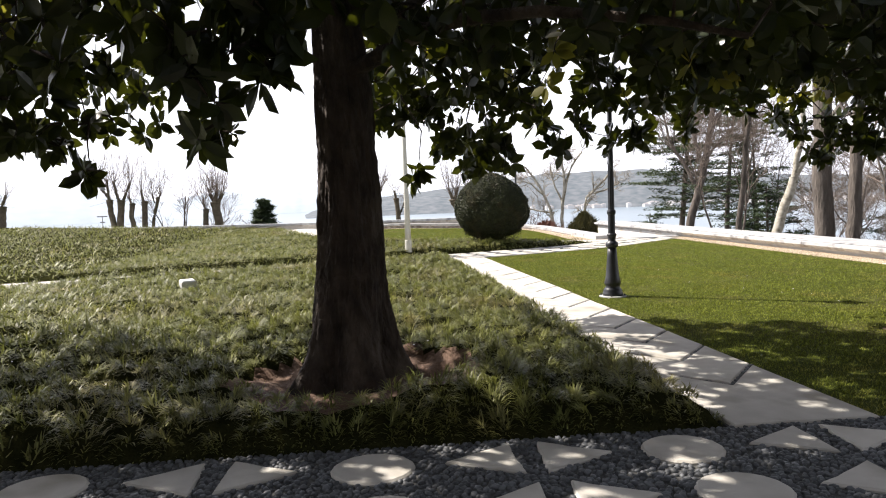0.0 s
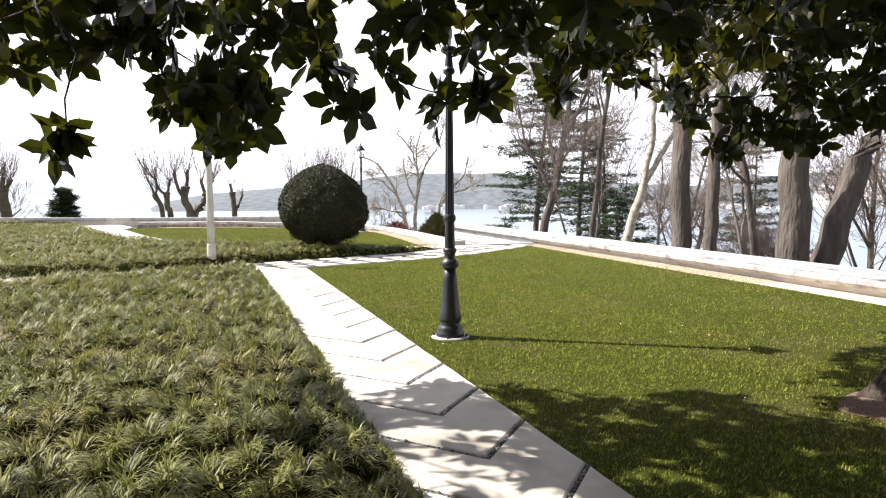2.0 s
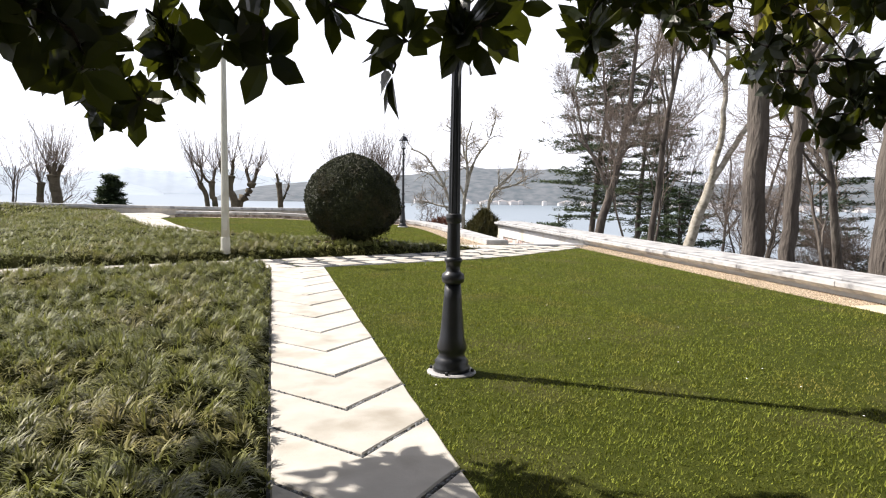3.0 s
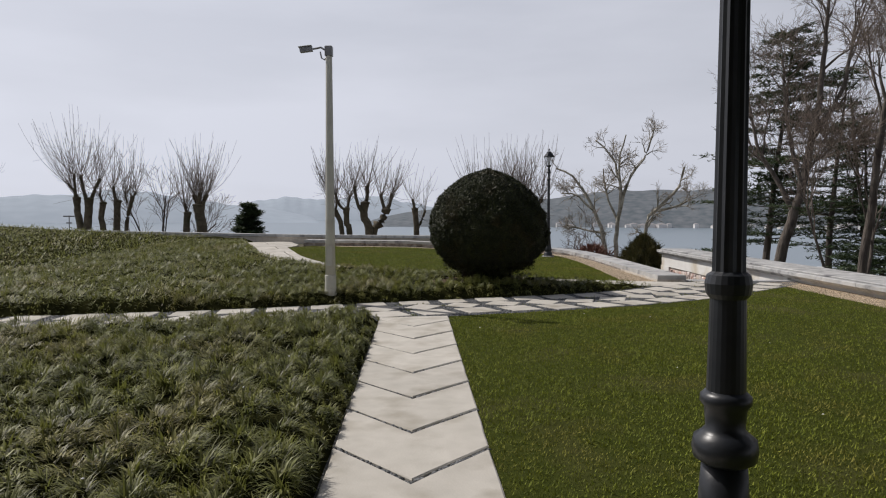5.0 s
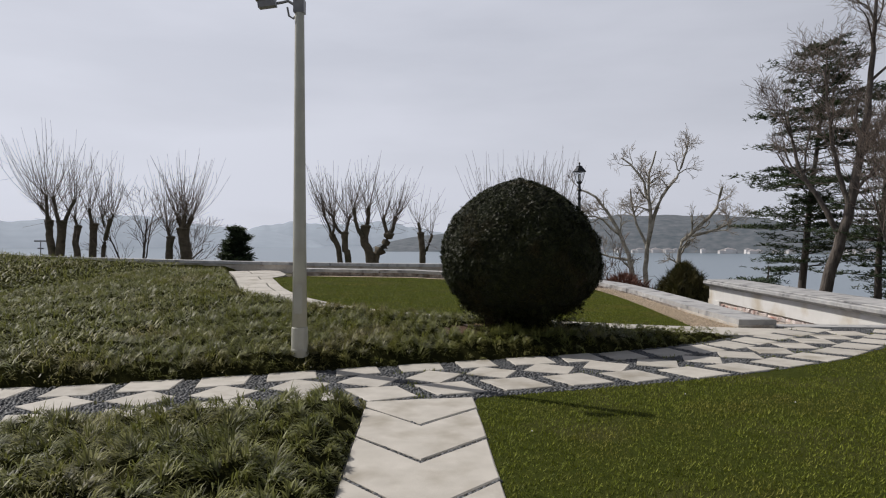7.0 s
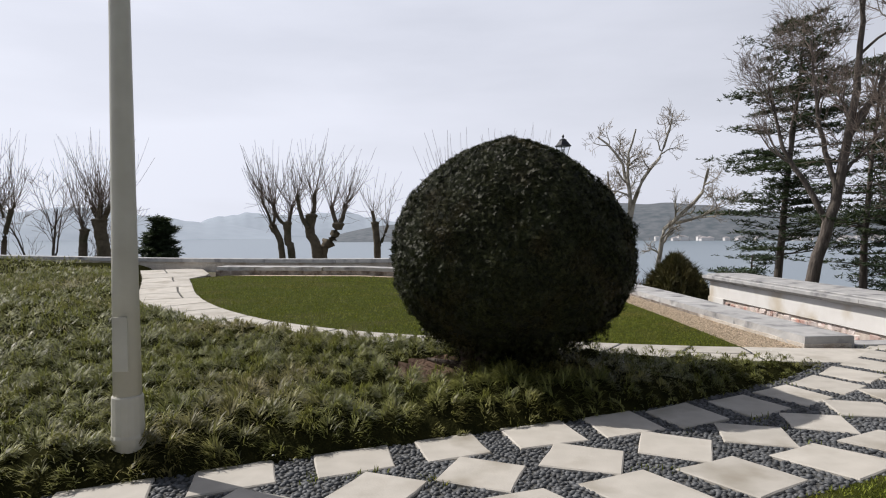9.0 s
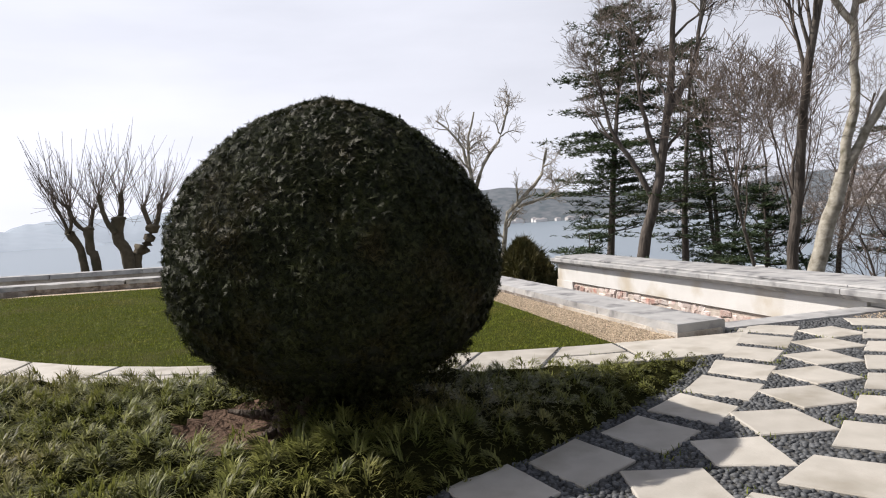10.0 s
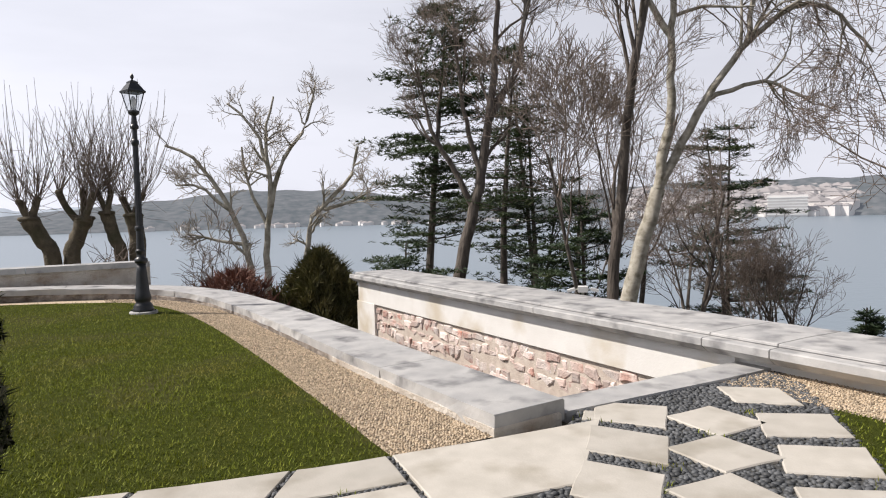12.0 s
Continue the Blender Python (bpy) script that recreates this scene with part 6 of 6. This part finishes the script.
# ---- pebbles and gravel ----
t_ = (1 + 5 ** 0.5) / 2
ICO_V = np.array([(-1, t_, 0), (1, t_, 0), (-1, -t_, 0), (1, -t_, 0), (0, -1, t_), (0, 1, t_), (0, -1, -t_), (0, 1, -t_), (t_, 0, -1), (t_, 0, 1), (-t_, 0, -1), (-t_, 0, 1)]) / math.sqrt(1 + t_ * t_)
ICO_F = np.array([(0, 11, 5), (0, 5, 1), (0, 1, 7), (0, 7, 10), (0, 10, 11), (1, 5, 9), (5, 11, 4), (11, 10, 2), (10, 7, 6), (7, 1, 8), (3, 9, 4), (3, 4, 2), (3, 2, 6), (3, 6, 8), (3, 8, 9), (4, 9, 5), (2, 4, 11), (6, 2, 10), (8, 6, 7), (9, 8, 1)])
OCT_V = np.array([(1, 0, 0), (-1, 0, 0), (0, 1, 0), (0, -1, 0), (0, 0, 1), (0, 0, -1.0)])
OCT_F = np.array([(0, 2, 4), (2, 1, 4), (1, 3, 4), (3, 0, 4), (2, 0, 5), (1, 2, 5), (3, 1, 5), (0, 3, 5)])


def pebbles(name, P, a, b, c, mat, parent, label, seed, shape=(ICO_V, ICO_F), smooth=True):
    rs = np.random.default_rng(seed)
    n = len(P)
    ang = rs.uniform(0, np.pi, n)
    sc = rs.uniform(0.7, 1.25, (n, 1))
    L = shape[0][None] * np.stack([np.full(n, a), np.full(n, b), np.full(n, c)], -1)[:, None, :] * sc[:, None]
    L = L * (1 + rs.normal(0, 0.1, (n, len(shape[0]), 1)))
    x = L[..., 0] * np.cos(ang)[:, None] - L[..., 1] * np.sin(ang)[:, None]
    y = L[..., 0] * np.sin(ang)[:, None] + L[..., 1] * np.cos(ang)[:, None]
    V = np.stack([x, y, L[..., 2]], -1) + P[:, None, :]
    F = shape[1][None] + (np.arange(n) * len(shape[0]))[:, None, None]
    return tagged(link(name, V.reshape(-1, 3), F.reshape(-1, 3), mat, parent, label, smooth), kind="stuff")


def scatter(rs, x0, x1, y0, y1, cell):
    xs, ys = np.arange(x0, x1, cell), np.arange(y0, y1, cell * 0.87)
    X, Y = np.meshgrid(xs, ys, indexing="ij")
    X = X + (np.arange(len(ys)) % 2)[None, :] * cell * 0.5
    return (X + rs.uniform(-0.3, 0.3, X.shape) * cell).ravel(), (Y + rs.uniform(-0.3, 0.3, Y.shape) * cell).ravel()


def off_tiles(x, y):
    ok = np.ones(x.shape, bool)
    for poly in tile_holes:
        p = np.array(poly)
        c = p.mean(0)
        nearby = np.hypot(x - c[0], y - c[1]) < 1.0
        ok[nearby] &= ~inside(c + (p - c) * 1.0, x[nearby], y[nearby])
    return ok


rp = np.random.default_rng(77)
x, y = scatter(rp, -4, 10, 14.8, 22.4, 0.04)
band = inside(cross_poly, x, y) | (inside([(7.3, 21.6), (8.6, 20.8), (9.9, 21.9), (9.9, 22.04), (7.75, 22.1)], x, y))
x, y = x[band], y[band]
ok = off_tiles(x, y)
pebbles("pebbles", np.stack([x[ok], y[ok], np.full(ok.sum(), 0.002)], -1), 0.027, 0.017, 0.015, M_PEBBLE, cross_path, "dark grey pebbles set on edge", 1)
x, y = scatter(rp, -3.4, 4.2, 2.5, 3.95, 0.042)
ok = off_tiles(x, y)
pebbles("pebbles", np.stack([x[ok], y[ok], np.full(ok.sum(), 0.002)], -1), 0.028, 0.019, 0.016, M_PEBBLE, entry_path, "dark grey pebbles set on edge", 2)
x, y = scatter(rp, 0.5, 7.7, 20.9, 24.4, 0.034)
ok = inside([tuple(p) for p in offset(ARC, 0.4)[:90:3]] + [tuple(p) for p in offset(ARC, -0.4)[:90:3][::-1]], x, y)
x, y = x[ok], y[ok]
ok = off_tiles(x, y)
pebbles("pebbles", np.stack([x[ok], y[ok], rise(x[ok], y[ok]) + 0.003], -1), 0.02, 0.014, 0.012, M_PEBBLE, arc_path, "dark pebbles in the joints", 6)
P = []
for ty in tips:
    for sgn in (-1, 1):
        for k in range(34):
            f_ = k / 33
            cxm = (path_left(ty) + path_right(ty)) / 2
            ex = path_left(ty + 0.53) if sgn < 0 else path_right(ty + 0.53)
            P.append((cxm + (ex - cxm) * f_ + rp.normal(0, 0.006), ty + 0.53 * f_ + rp.normal(0, 0.008), 0.003))
pebbles("pebbles", np.array(P), 0.024, 0.016, 0.016, M_PEBBLE, main_path, "thin line of dark pebbles between slabs", 3)
x, y = scatter(rp, 5.0, 7.0, 22, 31.2, 0.023)
gp = [tuple(p) for p in inner_kerb[:-8]] + [tuple(p) for p in lawn_edge[::-1]]
ok = inside(gp, x, y)
x, y = x[ok], y[ok]
pebbles("gravel_stones", np.stack([x, y, rise(x, y) + 0.004], -1), 0.0125, 0.008, 0.008, M_GRAVEL, gravel_oval, "", 4, (OCT_V, OCT_F), False)
x, y = scatter(rp, 9.2, 9.9, 12, 22.0, 0.026)
pebbles("gravel_stones", np.stack([x, y, np.full(len(x), 0.008)], -1), 0.0125, 0.009, 0.008, M_GRAVEL, gravel_wall, "", 5, (OCT_V, OCT_F), False)

# ---- grass ----


def grass(name, x, y, z, length, width, lean, heading, mat, label, seed, segs=2, flat=0.5):
    """Blades that arch over: one mesh of narrow strips."""
    rs = np.random.default_rng(seed)
    n = len(x)
    h = heading + rs.normal(0, 0.35, n)
    le = np.clip(lean + rs.normal(0, 0.38, n), 0.05, 1.45)
    L = length * rs.uniform(0.6, 1.25, n)
    d = np.stack([np.cos(h), np.sin(h)], -1)
    s = np.stack([-np.sin(h), np.cos(h), np.zeros(n)], -1) * (width * rs.uniform(0.7, 1.3, n))[:, None]
    b = np.stack([x, y, z], -1)
    up1, up2 = np.cos(le * flat), np.cos(np.minimum(le * 1.5, 1.9))
    ou1, ou2 = np.sin(le * flat), np.sin(np.minimum(le * 1.5, 1.9))
    mid = b + np.concatenate([d * (ou1 * L * 0.5)[:, None], (up1 * L * 0.5)[:, None]], 1)
    tip = mid + np.concatenate([d * (ou2 * L * 0.5)[:, None], (up2 * L * 0.5)[:, None]], 1)
    if segs == 1:
        V = np.stack([b - s, b + s, (mid + tip) / 2], 1).reshape(-1, 3)
        F = np.arange(n * 3).reshape(-1, 3)
    else:
        V = np.stack([b - s, b + s, mid + s * 0.85, mid - s * 0.85, tip], 1).reshape(-1, 3)
        k = np.arange(n)[:, None] * 5
        F = np.concatenate([k + np.array([[0, 1, 2]]), k + np.array([[0, 2, 3]]), k + np.array([[3, 2, 4]])])
    return tagged(link(name, V, F, mat), label, "grass", kind="stuff")


def bed_grass(name, poly, top, zones, seed, label):
    rs = np.random.default_rng(seed)
    X, Y, W, Ln, Hd, Le, Dm = [], [], [], [], [], [], []
    for x0, x1, y0, y1, dens, width, ln in zones:
        n = int((x1 - x0) * (y1 - y0) * dens)
        x, y = rs.uniform(x0, x1, n), rs.uniform(y0, y1, n)
        # tufts: blades spring from low domes and are combed over to one side, tuft by tuft
        cell = 0.18
        x += 0.05 * wave(x, y, 9.0, 2.0)
        cx, cy = np.floor(x / cell), np.floor(y / cell)
        hx = np.modf(np.abs(np.sin(cx * 127.1 + cy * 311.7) * 43758.5))[0]
        hy = np.modf(np.abs(np.sin(cx * 269.5 + cy * 183.3) * 43758.5))[0]
        hz = np.modf(np.abs(np.sin(cx * 71.7 + cy * 419.2) * 43758.5))[0]
        ox, oy = x - (cx + 0.25 + 0.5 * hx) * cell, y - (cy + 0.25 + 0.5 * hy) * cell
        r = np.clip(np.hypot(ox, oy) / 0.11, 0, 1.2)
        x, y = x - ox * 0.3, y - oy * 0.3
        flow = 2.6 * wave(x, y, 0.9, 3.0) + 5.2 * hz
        Hd.append(np.arctan2(oy + 0.08 * np.sin(flow), ox + 0.08 * np.cos(flow)) + rs.normal(0, 0.38, n))
        Le.append(r)
        Dm.append((0.06 + 0.07 * hy) * (1 - r * r))
        X.append(x), Y.append(y), W.append(np.full(n, width)), Ln.append(np.full(n, ln))
    x, y, w, ln, head, spread, dome = map(np.concatenate, (X, Y, W, Ln, Hd, Le, Dm))
    ok = inside(poly, x, y) & (rs.uniform(0, 1, len(x)) < clear_of(x, y, SPOTS))
    x, y, w, ln, head, spread, dome = x[ok], y[ok], w[ok], ln[ok], head[ok], spread[ok], dome[ok]
    z = mound_height(poly, x, y, top) - 0.03 + dome
    lean = 1.08 + 0.12 * spread + 0.12 * wave(x, y, 3.1, 8.0)
    return grass(name, x, y, z, ln * np.clip((7.2 - x) / 3.5, 0.5, 1) * (1 + 0.3 * wave(x, y, 2.7, 6.0)) * np.clip(0.4 + edge_distance(poly, x, y) / 0.25, 0.4, 1), w, lean, head, M_TUFT, label, seed + 1, flat=0.92)


bed_grass("lily_turf", BED_A, 0.15, [(-1.6, 2.2, 3.9, 17.1, 4400, 0.0040, 0.098), (-3.5, -1.6, 3.9, 17.1, 2300, 0.0044, 0.11), (-9, -3.5, 3.9, 17, 900, 0.0065, 0.13), (-22, -9, 3.9, 16, 90, 0.010, 0.2)], 201, "shaggy dark green lily turf leaning in waves")
bed_grass("lily_turf", BED_B, 0.16, [(-1, 6.5, 16.5, 24.5, 4300, 0.0040, 0.098), (-2, -1, 16, 25, 2600, 0.0042, 0.105), (-8, -2, 15, 32, 700, 0.0065, 0.13), (-2, 1, 24.5, 27, 300, 0.005, 0.16), (-24, -8, 13, 45, 60, 0.012, 0.2)], 203, "shaggy dark green lily turf in the raised bed")


def lawn_grass(name, poly, zones, label, seed):
    rs = np.random.default_rng(seed)
    X, Y, W = [], [], []
    for x0, x1, y0, y1, dens, width in zones:
        n = int((x1 - x0) * (y1 - y0) * dens)
        X.append(rs.uniform(x0, x1, n)), Y.append(rs.uniform(y0, y1, n)), W.append(np.full(n, width))
    x, y, w = map(np.concatenate, (X, Y, W))
    ok = inside(poly, x, y) & (rs.uniform(0, 1, len(x)) < clear_of(x, y, [(TREE_B[0], TREE_B[1], 0.6), (3.18, 9.48, 0.16), (5.42, 29.15, 0.16)]))
    x, y, w = x[ok], y[ok], w[ok]
    head = rs.uniform(0, 2 * np.pi, len(x))
    return grass(name, x, y, rise(x, y) + 0.003, 0.040 * (1 + 0.25 * wave(x, y, 2.6, 2.0) + 0.35 * wave(x, y, 17.0, 3.0) + 0.25 * wave(x, y, 41.0, 1.0)), w * 1.15, 0.95 + 0.2 * wave(x, y, 23.0, 5.0), head, M_LAWN, label, seed + 1, 1)


lawn_grass("lawn_grass", LAWN_R, [(2.2, 6, 3.9, 18, 3000, 0.0036), (6, 9.3, 3.9, 21.2, 1300, 0.0042)], "short bright green mown grass", 211)
lawn_grass("lawn_grass", OVAL, [(2.5, 6.4, 21.8, 27, 3000, 0.0036), (-4, 2.5, 22.5, 31.3, 1100, 0.0048), (2.5, 6.4, 27, 31, 1600, 0.004)], "short bright green mown grass of the oval lawn", 213)

# weeds in the pebble joints, and daisies
rm = np.random.default_rng(301)
wx_, wy_ = [], []
for poly in tile_holes:
    p = np.array(poly)
    if p[:, 1].mean() < 14 or rm.random() < 0.45:
        continue
    q = p[rm.integers(0, len(p))]
    n_ = int(rm.integers(10, 45))
    wx_.append(q[0] + rm.normal(0, 0.05, n_)), wy_.append(q[1] + rm.normal(0, 0.05, n_))
wx_, wy_ = np.concatenate(wx_), np.concatenate(wy_)
ok = off_tiles(wx_, wy_) & (wx_ > -3)
wx_, wy_ = wx_[ok], wy_[ok]
grass("weeds", wx_, wy_, rise(wx_, wy_) + 0.005, 0.045 + 0 * wx_, 0.003 + 0 * wx_, 0.7 + 0 * wx_, rm.uniform(0, 6.28, len(wx_)), M_LAWN, "small weeds growing between pebbles", 302)
n_ = 90
fx, fy = rm.uniform(-6, 6, n_), rm.uniform(5, 22, n_)
in_a, in_b, in_l = inside(BED_A, fx, fy), inside(BED_B, fx, fy), inside(LAWN_R, fx, fy)
ok = in_a | in_b | in_l
fz = np.where(in_a, mound_height(BED_A, fx, fy, 0.15) + 0.1, np.where(in_b, mound_height(BED_B, fx, fy, 0.16) + 0.1, 0.05))[ok]
fx, fy = fx[ok], fy[ok]
dv, df = [], []
for x_, y_, z_ in zip(fx, fy, fz):
    b_ = len(dv)
    dv.append((x_, y_, z_ + 0.006))
    dv += [(x_ + 0.008 * math.cos(t), y_ + 0.008 * math.sin(t), z_) for t in np.linspace(0, 2 * math.pi, 8, endpoint=False)]
    df += [(b_, b_ + 1 + k, b_ + 1 + (k + 1) % 8) for k in range(8)]
tagged(link("daisies", dv, df, M_WHITE), "tiny white daisies scattered in the grass", "flowers", kind="stuff")
